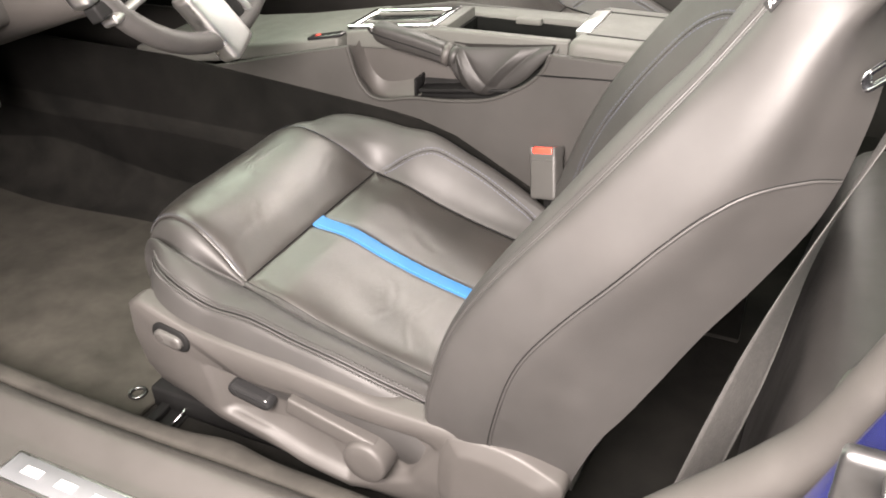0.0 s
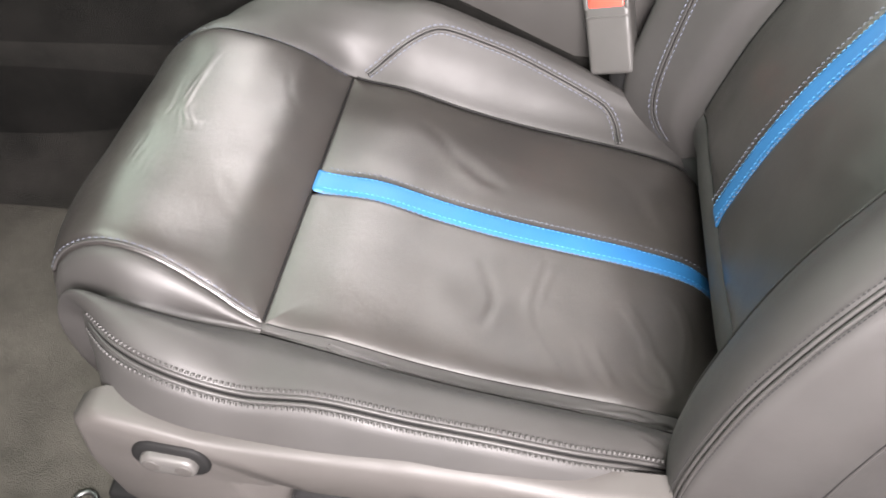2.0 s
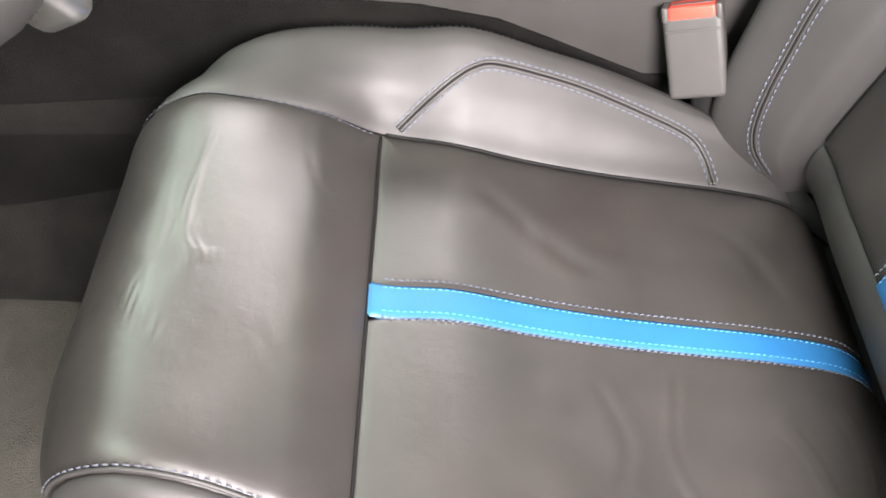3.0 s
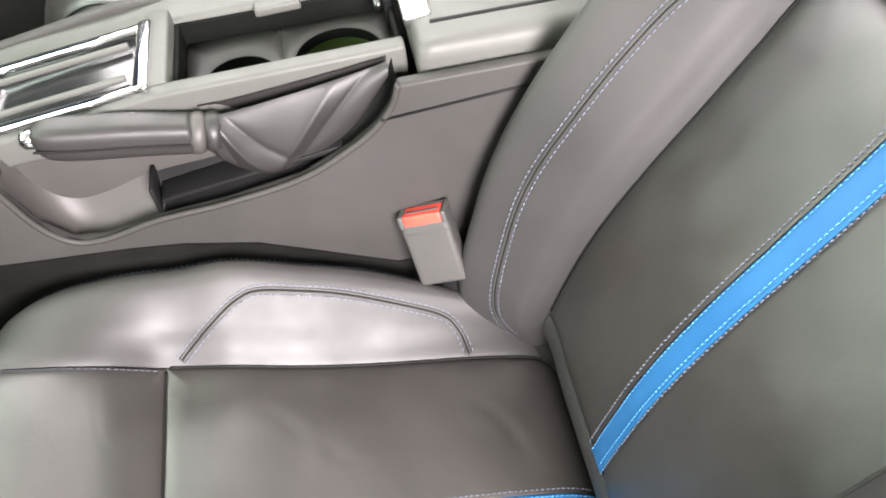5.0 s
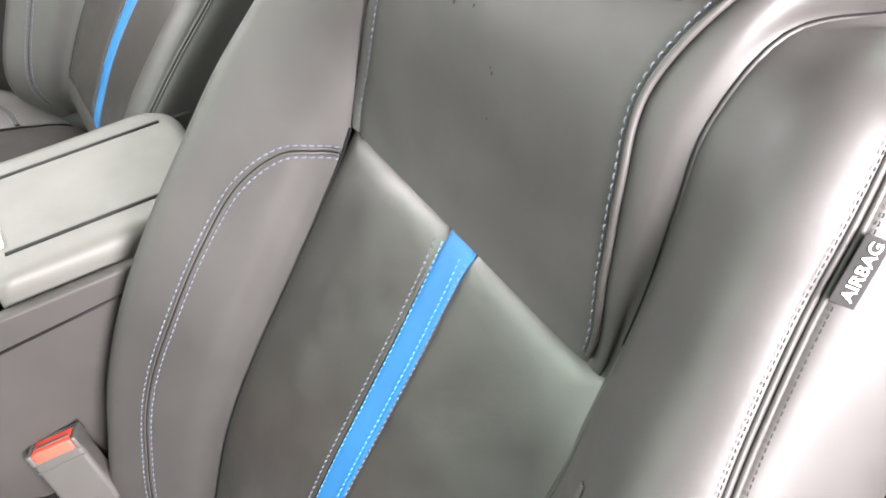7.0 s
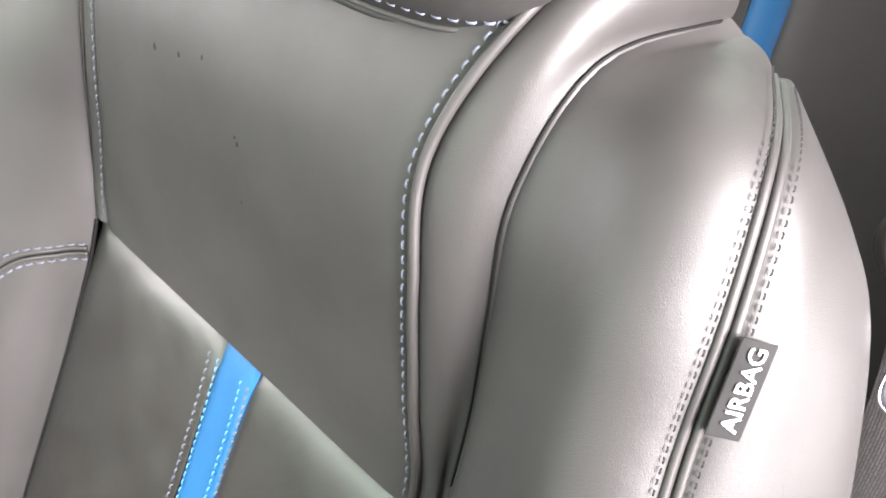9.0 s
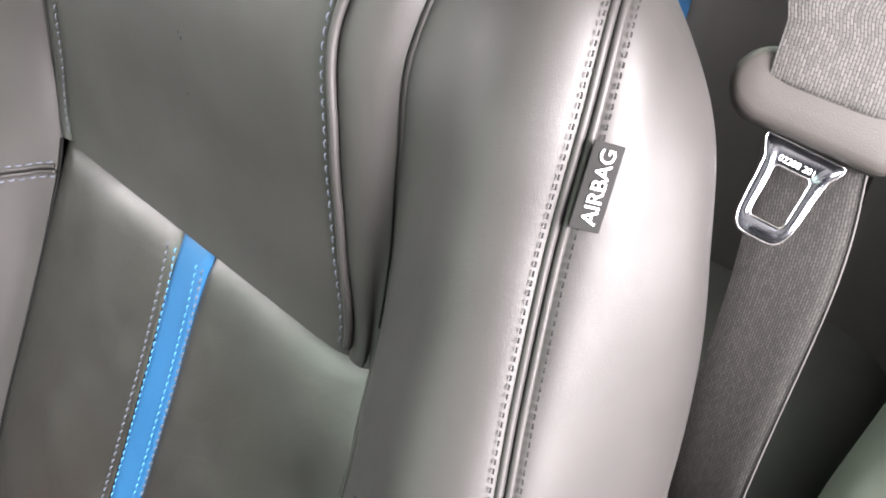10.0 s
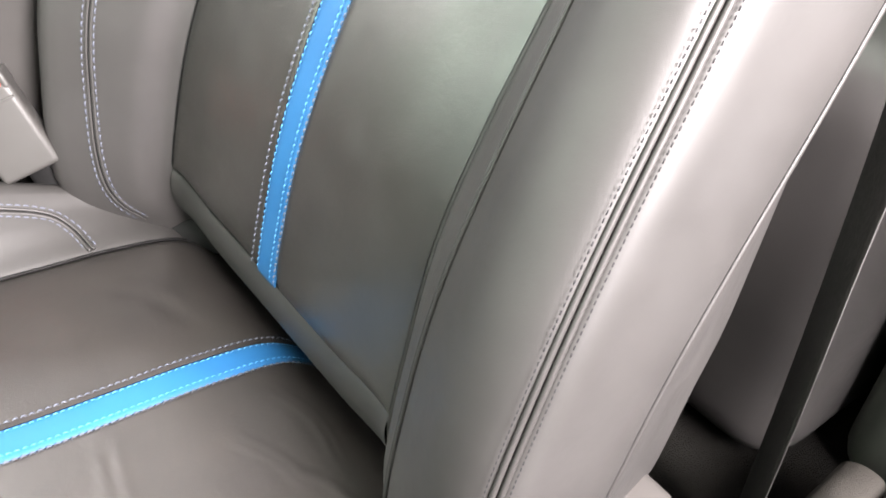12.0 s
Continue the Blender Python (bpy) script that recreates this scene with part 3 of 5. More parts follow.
BOLSTER_FOLDS = [([(11.4, 5.75), (11.9, 5.9), (12.3, 5.8)], 0.0018, 0.0016), ([(11.6, 4.5), (12.0, 4.9), (12.4, 4.9)], 0.0018, 0.0017), ([(11.8, 3.9), (12.1, 3.6), (12.3, 3.2)], 0.0015, 0.0018),
                 ([(12.0, 4.3), (12.24, 3.8), (12.5, 3.3)], 0.0015, 0.0018), ([(11.3, 4.2), (11.8, 4.5), (12.2, 4.3)], 0.0014, 0.0016), ([(12.6, 4.9), (12.8, 4.2), (13.0, 3.5)], 0.0016, 0.0018),
                 ([(10.9, 5.2), (11.4, 4.9), (12.0, 4.6), (12.5, 4.2)], 0.0013, 0.0014), ([(11.1, 5.5), (11.7, 5.3), (12.3, 5.2), (12.7, 4.8)], 0.0013, 0.0014), ([(12.2, 5.6), (12.5, 5.2), (12.9, 4.9)], 0.0015, 0.0015)]


# the inserts end below the shoulder panel and keep even columns
BACK_LOW = BACK.copy()
BACK_LOW[:, 8, 1], BACK_LOW[:, 11, 1] = -0.075, 0.095


def front_seat(label, group):
    seat = thing("front_seat", label, "car seat", (0.1, 0.0, 0.27), group)
    rows_roll, rows_top, rows_all = tight(0, 7, 34), tight(7, 14, 44), np.linspace(0, 14, 64)
    cushion = part("seat_cushion", grid_mesh(creased(sagged(pillow(net(CUSHION, np.concatenate([np.linspace(0, 3.4, 30), np.linspace(3.44, 5.3, 130), np.linspace(5.34, 6.75, 36), np.linspace(6.78, 7, 14)]), tight(6, 11, 90)), "blr", 0.006, 0.008), 0.0003, 0.07, 0.4, "blr"), CUSHION, ROLL_FOLDS)), LEATHER_WORN, seat, "creased black leather front roll")
    part("insert_panel", grid_mesh(creased(sagged(pillow(pillow(net(CUSHION, tight(7, 14, 250), tight(6, 8, 130)), "al", 0.0065, 0.008), "r", 0.0028, 0.0022), 0.0006, 0.07, 1.2, "alr"), CUSHION, SEAT_FOLDS)), LEATHER_WORN, cushion)
    part("insert_panel", grid_mesh(creased(sagged(pillow(pillow(net(CUSHION, tight(7, 14, 110), tight(9, 11, 64)), "ar", 0.0065, 0.008), "l", 0.0013, 0.0032), 0.0006, 0.07, 2.6, "alr"), CUSHION, SEAT_FOLDS_INNER)), LEATHER_WORN, cushion)
    part("stripe", grid_mesh(raised(pillow(net(CUSHION, rows_top, tight(8, 9, 21)), "alr", 0.0024, 0.0016), 0.0014)), BLUE, cushion, "bright blue leather stripe")
    part("outer_bolster", grid_mesh(creased(pillow(net(CUSHION, np.linspace(0, 14, 300), tight(3, 5, 50)), "lr", 0.004, 0.006), CUSHION, BOLSTER_FOLDS)), LEATHER, cushion)
    part("wedge_panel", grid_mesh(pillow(net(CUSHION, rows_roll, tight(5, 6, 12)), "blr", 0.004, 0.006)), LEATHER, cushion)
    part("bolster_fold", grid_mesh(creased(pillow(net(CUSHION, tight(7, 14, 220), tight(5, 6, 22)), "alr", 0.002, 0.004), CUSHION, BOLSTER_FOLDS)), LEATHER, cushion)
    part("side_band", grid_mesh(pillow(net(CUSHION, rows_all, tight(0, 3, 16)), "r", 0.004, 0.006)), LEATHER, cushion)
    part("inner_bolster", grid_mesh(pillow(net(CUSHION, rows_all, tight(11, 16, 34)), "l", 0.004, 0.006)), LEATHER, cushion)
    # seams of the cushion
    joint(cushion, CUSHION, np.linspace(7.05, 13.6, 120), np.full(120, 11.0), 0.0014, -0.0020)
    joint(cushion, CUSHION, np.linspace(7.05, 13.6, 120), np.full(120, 6.0), 0.0012, -0.0022)
    joint(cushion, CUSHION, np.full(80, 6.99), np.linspace(6.05, 10.95, 80), 0.0012, -0.0026)
    r = np.linspace(7.15, 13.7, 200)
    for c, side in ((8, 1), (9, -1)):
        p, n = net_line(CUSHION, r, np.full(200, float(c)))
        stitch_row(cushion, p, n, side * 0.0036, 0.0021, THREAD_BLUE, 0.0032, 0.0018, 0.0005, "blue thread")
        stitch_row(cushion, p, n, -side * 0.0034, 0.0026, THREAD, 0.0036, 0.0016, 0.0007)
    r = np.linspace(4.3, 13.6, 260)
    p, n = net_line(CUSHION, r, np.full(260, 3.0))
    for d in (-0.0062, 0.0062):
        stitch_row(cushion, p, n, d, 0.0002, LEATHER, 0.0030, 0.0012, 0.0011, "puckered black thread", slant=0.0012 if d > 0 else -0.0012)
    felled(cushion, p, n, 0.0024, 0.0019, -0.0014)
    p, n = net_line(CUSHION, np.linspace(7.9, 12.4, 120), spline([5.75, 5.35, 5.2, 5.2, 5.2, 5.3], 120)[:, 0])
    for d in (-0.002, 0.002):
        part("seam_ridge", tube(offset_line(p, n, d, 0.0), 0.0012, 6), LEATHER, cushion)
    p, n = net_line(CUSHION, np.linspace(2.6, 6.9, 90), np.full(90, 6.0))
    stitch_row(cushion, p, n, 0.0045, 0.0002, THREAD_FADED, thick=0.0005)
    part("seam_ridge", tube(offset_line(p, n, 0.0022, -0.0006), 0.0016, 6), LEATHER, cushion)
    p, n = net_line(CUSHION, np.linspace(2.6, 6.9, 90), np.full(90, 11.0))
    stitch_row(cushion, p, n, -0.0045, 0.0002, THREAD_FADED, thick=0.0005)
    # raised thigh panel on the inner bolster
    path = spline([(7.22, 11.1), (7.6, 11.75), (8.1, 12.28), (8.55, 12.44), (9.6, 12.44), (10.75, 12.26), (11.35, 12.05), (11.62, 11.6), (11.75, 11.05)], 150)
    p, n = net_line(CUSHION, path[:, 0], path[:, 1])
    felled(cushion, p, n)
    for d in (-0.005, 0.005):
        stitch_row(cushion, p, n, d, 0.0014)
    p, n = net_line(CUSHION, np.linspace(3.5, 13, 150), np.full(150, 13.4))
    stitch_row(cushion, p, n, 0.0, 0.0014, size=0.003)

    back = part("backrest", grid_mesh(sagged(pillow(pillow(pillow(net(BACK_LOW, tight(1.25, 7, 90), tight(7, 9, 48)), "b", 0.006, 0.020), "abl", 0.0040, 0.008), "r", 0.0028, 0.0022), 0.0007, 0.07, 0.9, "ablr")), LEATHER_WORN, seat, "black leather backrest insert")
    part("insert_panel", grid_mesh(sagged(pillow(pillow(pillow(net(BACK_LOW, tight(1.25, 7, 90), tight(10, 12, 48)), "b", 0.006, 0.020), "abr", 0.0058, 0.008), "l", 0.0013, 0.0032), 0.0007, 0.07, 3.1, "ablr")), LEATHER_WORN, back)
    part("stripe", grid_mesh(raised(pillow(pillow(net(BACK, tight(1.25, 7, 60), tight(9, 10, 21)), "b", 0.006, 0.020), "ablr", 0.0024, 0.0016), 0.0010)), BLUE, back, "bright blue leather stripe")
    part("lower_lip", grid_mesh(pillow(net(BACK, tight(0, 1.25, 20), tight(7, 12, 40)), "ab", 0.004, 0.006)), LEATHER, back)
    part("shoulder_panel", grid_mesh(pillow(net(BACK, tight(7, 12, 36), tight(8, 11, 34)), "lr", 0.003, 0.006)), LEATHER, back)
    part("gusset", grid_mesh(pillow(net(BACK, tight(7, 12, 36), tight(7, 8, 12)), "lr", 0.0035, 0.005)), LEATHER, back)
    part("gusset", grid_mesh(pillow(net(BACK, tight(7, 12, 36), tight(11, 12, 12)), "lr", 0.004, 0.005)), LEATHER, back)
    rows = np.linspace(0, 12, 70)
    part("outer_bolster", grid_mesh(pillow(net(BACK, rows, tight(4, 7, 28)), "lr", 0.005, 0.006)), LEATHER, back)
    part("side_panel", grid_mesh(pillow(net(BACK, rows, tight(0, 4, 40)), "r", 0.004, 0.005)), LEATHER, back)
    part("inner_bolster", grid_mesh(pillow(net(BACK, rows, tight(12, 18, 44)), "l", 0.005, 0.006)), LEATHER, back)
    shell = np.stack([net(BACK, rows, [0])[:, 0], net(BACK, rows, [18])[:, 0]], 1)
    shell = shell[:, :1] + (shell[:, 1:] - shell[:, :1]) * np.linspace(0, 1, 12)[None, :, None]
    part("back_shell", grid_mesh(shell, True), PLASTIC, back)
    ring = net(BACK, [0], np.linspace(0, 18, 60))[0]
    part("back_base", mesh_of(np.vstack([ring, [(0.50, 0.0, 0.36)]]), [(i, i + 1, 60) for i in range(59)] + [(59, 0, 60)]), BLACK, back)
    # seams of the backrest
    joint(back, BACK, np.linspace(1.3, 6.95, 140), np.full(140, 12.0), 0.0012, -0.0018)
    joint(back, BACK, np.full(80, 1.25), np.linspace(7.05, 11.95, 80), 0.0012, -0.0020)
    joint(back, BACK, np.linspace(7.1, 11.9, 120), np.full(120, 12.0), 0.0009, -0.0014)
    joint(back, BACK, np.linspace(7.4, 11.9, 120), np.full(120, 7.0), 0.0006, -0.0018)
    p, n = net_line(BACK, np.linspace(0.3, 11.9, 160), np.full(160, 7.0))
    part("seam_fold", tube(p - n * np.interp(np.linspace(0.3, 11.9, 160), [6.5, 7.5], [0.0036, 0.0050])[:, None], 0.0030, 8), LEATHER, back)
    r = np.linspace(1.32, 6.9, 220)
    for c, side in ((9, 1), (10, -1)):
        p, n = net_line(BACK, r, np.full(220, float(c)))
        stitch_row(back, p, n, side * 0.0036, 0.0036, THREAD_BLUE, 0.0032, 0.0018, 0.0005, "blue thread")
        stitch_row(back, p, n, -side * 0.0034, 0.0042, THREAD, 0.0036, 0.0016, 0.0007)
    r = np.linspace(0.5, 11.9, 300)
    p, n = net_line(BACK, r, np.full(300, 4.0))
    for d in (-0.0055, 0.0055):
        stitch_row(back, p, n, d, 0.0004, THREAD_DARK, 0.0021, 0.0014, 0.00036, "dark thread")
    for d in (-0.0019, 0.0019):
        part("seam_ridge", tube(offset_line(p, n, d, -0.0018), 0.0018, 6), LEATHER, back)
    p, n = net_line(BACK, np.linspace(1.0, 6.5, 120), spline([5.76, 5.70, 5.70, 5.78], 120)[:, 0])
    for d in (-0.002, 0.002):
        part("seam_ridge", tube(offset_line(p, n, d, 0.0018), 0.0015, 6), LEATHER, back)
    path = spline(SIDE_SEAM, 200)
    p, n = net_line(BACK, path[:, 0], path[:, 1])
    part("piping", tube(offset_line(p, n, -0.0015, 0.0006), 0.0018, 8), LEATHER, back)
    part("seam_gap", tube(offset_line(p, n, 0.0008, 0.0003), 0.0012, 6), BLACK, back, "dark open seam")
    p, n = net_line(BACK, np.linspace(2.6, 7.0, 120), spline([1.0, 1.0, 1.0, 0.95], 120)[:, 0])
    part("fold_ridge", tube(p - n * 0.0021, 0.0030, 12), LEATHER, back)
    for c, d in ((8, -0.004), (11, -0.004)):
        p, n = net_line(BACK, np.linspace(7.1, 11.8, 160), np.full(160, float(c)))
        stitch_row(back, p, n, 0.0045 if c == 8 else d, 0.0006, THREAD, 0.0036, 0.0022, 0.0005)
        if c == 8:
            part("piping", tube(p + n * 0.0002, 0.0022, 10), LEATHER, back)
    for r, c, size in ((9.55, 10.45, 0.0021), (9.62, 10.30, 0.0016), (9.72, 10.15, 0.0013), (9.15, 9.55, 0.0014), (9.2, 9.7, 0.0010), (8.6, 9.3, 0.0009)):
        p, n = net_line(BACK, [r, r + 0.1], [c, c])
        m = axes(p[0] + n[0] * 0.0008, p[1] - p[0], np.cross(n[0], p[1] - p[0]))
        a = np.linspace(0, 2 * np.pi, 14, endpoint=False)
        rim = [[m @ Vector((size * k * np.cos(q), 0.55 * size * k * np.sin(q), h)) for q in a] for k, h in ((1.0, 0.0), (0.7, 0.0004))]
        part("scuff", ringed(rim), THREAD_DARK, back, "small dark scuff in the leather")
    path = spline([(6.62, 12.05), (6.55, 12.5), (6.35, 13.15), (5.75, 13.60), (4.9, 13.74), (3.9, 13.78), (2.9, 13.84), (2.1, 13.80), (1.4, 13.68), (0.8, 13.5), (0.35, 13.25)], 190)
    p, n = net_line(BACK, path[:, 0], path[:, 1])
    felled(back, p, n)
    for d in (-0.0048, 0.0048):
        stitch_row(back, p, n, d, 0.0018)
    return seat


driver = front_seat("black leather car seat with a bright blue centre stripe", "front seats")
pan = part("seat_frame", block((0.56, 0.46, 0.05), 0.01, 2, Matrix.Translation((0.12, 0, 0.345))), BLACK, driver, "dark steel seat frame")
for y in (-0.20, 0.20):
    part("rail", block((0.66, 0.045, 0.04), 0.006, 2, Matrix.Translation((0.14, y, 0.260))), BLACK, pan)
    part("riser", block((0.05, 0.03, 0.07), 0.004, 2, Matrix.Translation((0.02, y, 0.31))), BLACK, pan)
    part("riser", block((0.05, 0.03, 0.07), 0.004, 2, Matrix.Translation((0.34, y, 0.31))), BLACK, pan)
passenger = copy_thing(driver, driver.matrix_world.copy())
passenger.location = (0.165, 0.765, 0.335)
# its backrest leans further back, about the hinge
for ob in passenger.children:
    if ob.name.startswith("backrest"):
        ob.matrix_basis = Matrix.Translation((0.40, 0, 0.40)) @ pose(0, 0, 0, 0, 9, 0) @ Matrix.Translation((-0.40, 0, -0.40)) @ ob.matrix_basis

# head restraint over the driver's seat
u = np.linspace(0, 2 * np.pi, 40)
v = np.linspace(-np.pi / 2, np.pi / 2, 24)


def boxy(a, p=0.55):
    return np.sign(a) * np.abs(a) ** p


rest = np.zeros((24, 40, 3))
rest[:, :, 0] = 0.052 * boxy(np.cos(v), 0.42)[:, None] * boxy(np.cos(u))[None]
rest[:, :, 1] = 0.132 * boxy(np.cos(v), 0.42)[:, None] * boxy(np.sin(u))[None]
rest[:, :, 2] = 0.092 * boxy(np.sin(v), 0.75)[:, None]
rest += np.array([0.663, 0.0, 1.096])
head = thing("head_restraint", "black leather head restraint on the driver's seat", "headrest", (0.69, 0.0, 1.03))
part("pad", grid_mesh(rest), LEATHER, head)
for k, r in ((3, 0.0022), (4, 0.0012)):
    part("piping", tube(rest[k, :-1] + np.array([0, 0, -0.001]), r, 8, True), LEATHER, head)
out = rest[5] - rest[5].mean(0)
out[:, 2] = 0
out /= np.linalg.norm(out, axis=1)[:, None] + 1e-9
part("stitching", stitches(rest[5] + out * 0.0004, out, 0.0036, 0.0024, 0.0006), THREAD, head, "pale blue-grey thread")
for y in (-0.05, 0.07):
    part("post", tube([(0.70, y, 0.96), (0.70, y, 1.05)], 0.006, 10), CHROME, head)

# AIRBAG tag sewn into the outer seam of the backrest
tag = thing("airbag_tag", "small black fabric tag with white airbag lettering", "label", (0.62, -0.21, 0.945))
tp, tn = net_line(BACK, [9.28, 9.86, 9.56], [3.80, 3.76, 3.74])
tm = axes(tp[2] + tn[2] * 0.0016, tp[1] - tp[0], np.cross(tn[2], tp[1] - tp[0]))
part("flap", block((0.0305, 0.0112, 0.0008), 0.0004, 2, tm @ Matrix.Translation((0, -0.0005, 0.0012)) @ pose(0, 0, 0, 6, 0, 0)), TAG_CLOTH, tag)
part("lettering", lettering("AIRBAG", 0.0076, tm @ Matrix.Translation((0.0004, -0.0010, 0.0021)) @ pose(0, 0, 0, 6, 0, 0)), WHITE, tag, "white printed letters")

# plastic shield with switches on the driver's side of the seat
shield = thing("seat_shield", "grey-black plastic seat side shield with adjuster switches", "seat trim", (0.2, -0.27, 0.28))
OUTER = [(-0.116, 0.500), (-0.090, 0.512), (-0.043, 0.490), (0.0, 0.482), (0.065, 0.477), (0.13, 0.473), (0.19, 0.466), (0.25, 0.456), (0.34, 0.455), (0.352, 0.456), (0.398, 0.452), (0.43, 0.449), (0.455, 0.440), (0.464, 0.429), (0.470, 0.427),
         (0.466, 0.400), (0.444, 0.345), (0.39, 0.305), (0.30, 0.277), (0.185, 0.280), (0.09, 0.303), (0.012, 0.335), (-0.05, 0.369), (-0.087, 0.376), (-0.110, 0.404), (-0.120, 0.450)]
POCKET = [(-0.004, 0.455), (0.03, 0.430), (0.095, 0.423), (0.173, 0.422), (0.24, 0.423), (0.306, 0.424), (0.332, 0.418), (0.292, 0.350), (0.203, 0.312), (0.142, 0.324), (0.082, 0.345), (0.020, 0.358)]
mid = (0.16, 0.382)
oo, pp = loop_even(OUTER, 160, mid), loop_even(POCKET, 160, mid)


def at_y(loop, y, grow=0.0, about=mid):
    d = loop - np.array(about)
    d = loop + grow * d / np.linalg.norm(d, axis=1)[:, None]
    return np.stack([d[:, 0], np.full(len(d), y), d[:, 1]], 1)


def leaned(ring, top):
    """Turns the lower part of a ring under, towards the seat."""
    ring[:, 1] += 0.30 * np.maximum(0, top - ring[:, 2])
    return ring


part("panel", ringed([at_y(oo, -0.256)] + [leaned(at_y(oo, y, g), 0.345) for y, g in ((-0.273, 0.0), (-0.279, -0.003), (-0.283, -0.009))] + [ at_y(pp, -0.283, 0.012), at_y(pp, -0.281, 0.004), at_y(pp, -0.274, -0.002), at_y(pp, -0.267, -0.008)]), PLASTIC, shield)
hub = (0.415, 0.388)
cap = spline([(0.350, 0.444), (0.372, 0.450), (0.398, 0.452), (0.425, 0.450), (0.450, 0.443), (0.470, 0.434), (0.487, 0.424), (0.489, 0.404), (0.480, 0.372), (0.462, 0.342), (0.432, 0.312), (0.392, 0.297), (0.352, 0.305), (0.335, 0.350), (0.338, 0.410), (0.350, 0.444)], 140)[:-1]
cc = loop_even(cap, 110, hub)
part("hinge_cover", ringed([leaned(at_y(cc, y, g, hub), 0.345) for y, g in ((-0.250, 0.0), (-0.281, 0.0), (-0.2835, -0.0015), (-0.2848, -0.004), (-0.2900, -0.019), (-0.2912, -0.022), (-0.2917, -0.027), (-0.2919, -0.040), (-0.2920, -0.060))]), PLASTIC, shield)


def pill(length, height, depth, m, n=48, soft=0.35):
    """A rounded bar, its face towards -y."""
    a = np.linspace(0, 2 * np.pi, n, endpoint=False)
    base = np.stack([np.cos(a) * height / 2 + np.sign(np.cos(a)) * (length - height) / 2, np.sin(a) * height / 2], 1)
    rows = [np.stack([base[:, 0] * k, np.full(n, -d * depth), base[:, 1] * k2], 1) for d, k, k2 in ((0, 1, 1), (0.6, 1, 1), (0.85, 0.97, 0.9), (1.0, 0.9, 0.7), (1.03, 0.7, 0.3))]
    bm = ringed(rows)
    bm.transform(m)
    return bm


sw = part("switch_bezel", pill(0.060, 0.035, 0.006, Matrix.Translation((-0.046, -0.281, 0.464)) @ pose(0, 0, 0, 0, 10, 0)), BLACK, shield, "black oval switch bezel")
part("button", pill(0.044, 0.021, 0.009, Matrix.Translation((-0.046, -0.284, 0.464)) @ pose(0, 0, 0, 0, 10, 0)), BUCKLE, sw, "grey rocker button")
for dx in (-0.012, 0.012):
    part("dimple", pill(0.013, 0.0129, 0.0012, Matrix.Translation((-0.046 + dx, -0.2925, 0.464 - 0.18 * dx)) @ pose(0, 0, 0, 0, 10, 0)), RUBBER_GREY, sw, "worn shiny dimple")
part("switch_bar", pill(0.068, 0.021, 0.018, Matrix.Translation((0.066, -0.268, 0.401)) @ pose(0, 0, 0, 0, 11, 0)), GLOSS_BLACK, shield, "gloss black seat switch bar")
part("lever", block((0.126, 0.022, 0.026), 0.0045, 3, Matrix.Translation((0.194, -0.283, 0.405)) @ pose(0, 0, 0, 0, 14, 0)), PLASTIC, shield)
a = np.linspace(0, 2 * np.pi, 64, endpoint=False)
knob_ring = lambda r, y: np.stack([0.245 + r * np.cos(a), np.full(64, y), 0.374 + r * np.sin(a)], 1)
part("knob", ringed([knob_ring(0.030, -0.266), knob_ring(0.030, -0.297), knob_ring(0.0285, -0.3015), knob_ring(0.0255, -0.3035), knob_ring(0.012, -0.3042)]), PLASTIC, shield)
# ---- shell of the car ----
floor = tagged(part("floor", block((2.6, 1.66, 0.02), 0, 1, Matrix.Translation((-0.05, 0.38, 0.230))), CARPET), "dark grey carpet on the car floor", "floor", kind="structure")
ground = tagged(part("ground", mesh_of([(-60, -60, 0), (60, -60, 0), (60, 60, 0), (-60, 60, 0)], [(0, 1, 2, 3)], False), CONCRETE), "pale concrete ground outside the car", "ground", kind="structure")


def extrude_x(section, x0, x1, n=2):
    """An open line in y and z, drawn from x0 to x1."""
    s = np.asarray(section, float)
    xs = np.linspace(x0, x1, n)
    return grid_mesh(np.stack([np.stack([np.full(len(s), x), s[:, 0], s[:, 1]], 1) for x in xs], 0))


sill = thing("door_sill", "grey-black plastic door sill trim over blue bodywork", "door sill", (-0.2, -0.42, 0.2), kind="structure")
sx = np.linspace(-1.2, 0.66, 120)
sec = spline([(-0.513, 0.338), (-0.508, 0.3440), (-0.47, 0.3448), (-0.435, 0.3455), (-0.420, 0.349), (-0.402, 0.362), (-0.387, 0.369), (-0.371, 0.363), (-0.359, 0.351), (-0.354, 0.341)], 70)
g = np.zeros((120, 70, 3))
g[:, :, 0], g[:, :, 1], g[:, :, 2] = sx[:, None], sec[None, :, 0], sec[None, :, 1]
g[:, :, 1] += 0.004 * np.sin(sx * 9)[:, None] * np.linspace(0, 1, 70)[None] ** 2
part("sill_trim", grid_mesh(g), PLASTIC, sill)
wave = 0.015 * np.exp(-((sx - 0.045) / 0.05) ** 2) + 0.004 * np.sin(sx * 9)
lip = spline([(-0.354, 0.340), (-0.348, 0.3485), (-0.336, 0.349), (-0.325, 0.344), (-0.317, 0.332), (-0.313, 0.29), (-0.311, 0.232)], 30)
g = np.zeros((120, 30, 3))
g[:, :, 0], g[:, :, 1], g[:, :, 2] = sx[:, None], lip[None, :, 0] + wave[:, None] * np.linspace(0.2, 1, 30)[None], lip[None, :, 1]
part("carpet_edge", grid_mesh(g), SILL_CARPET, sill, "grey carpet edging inside the sill")
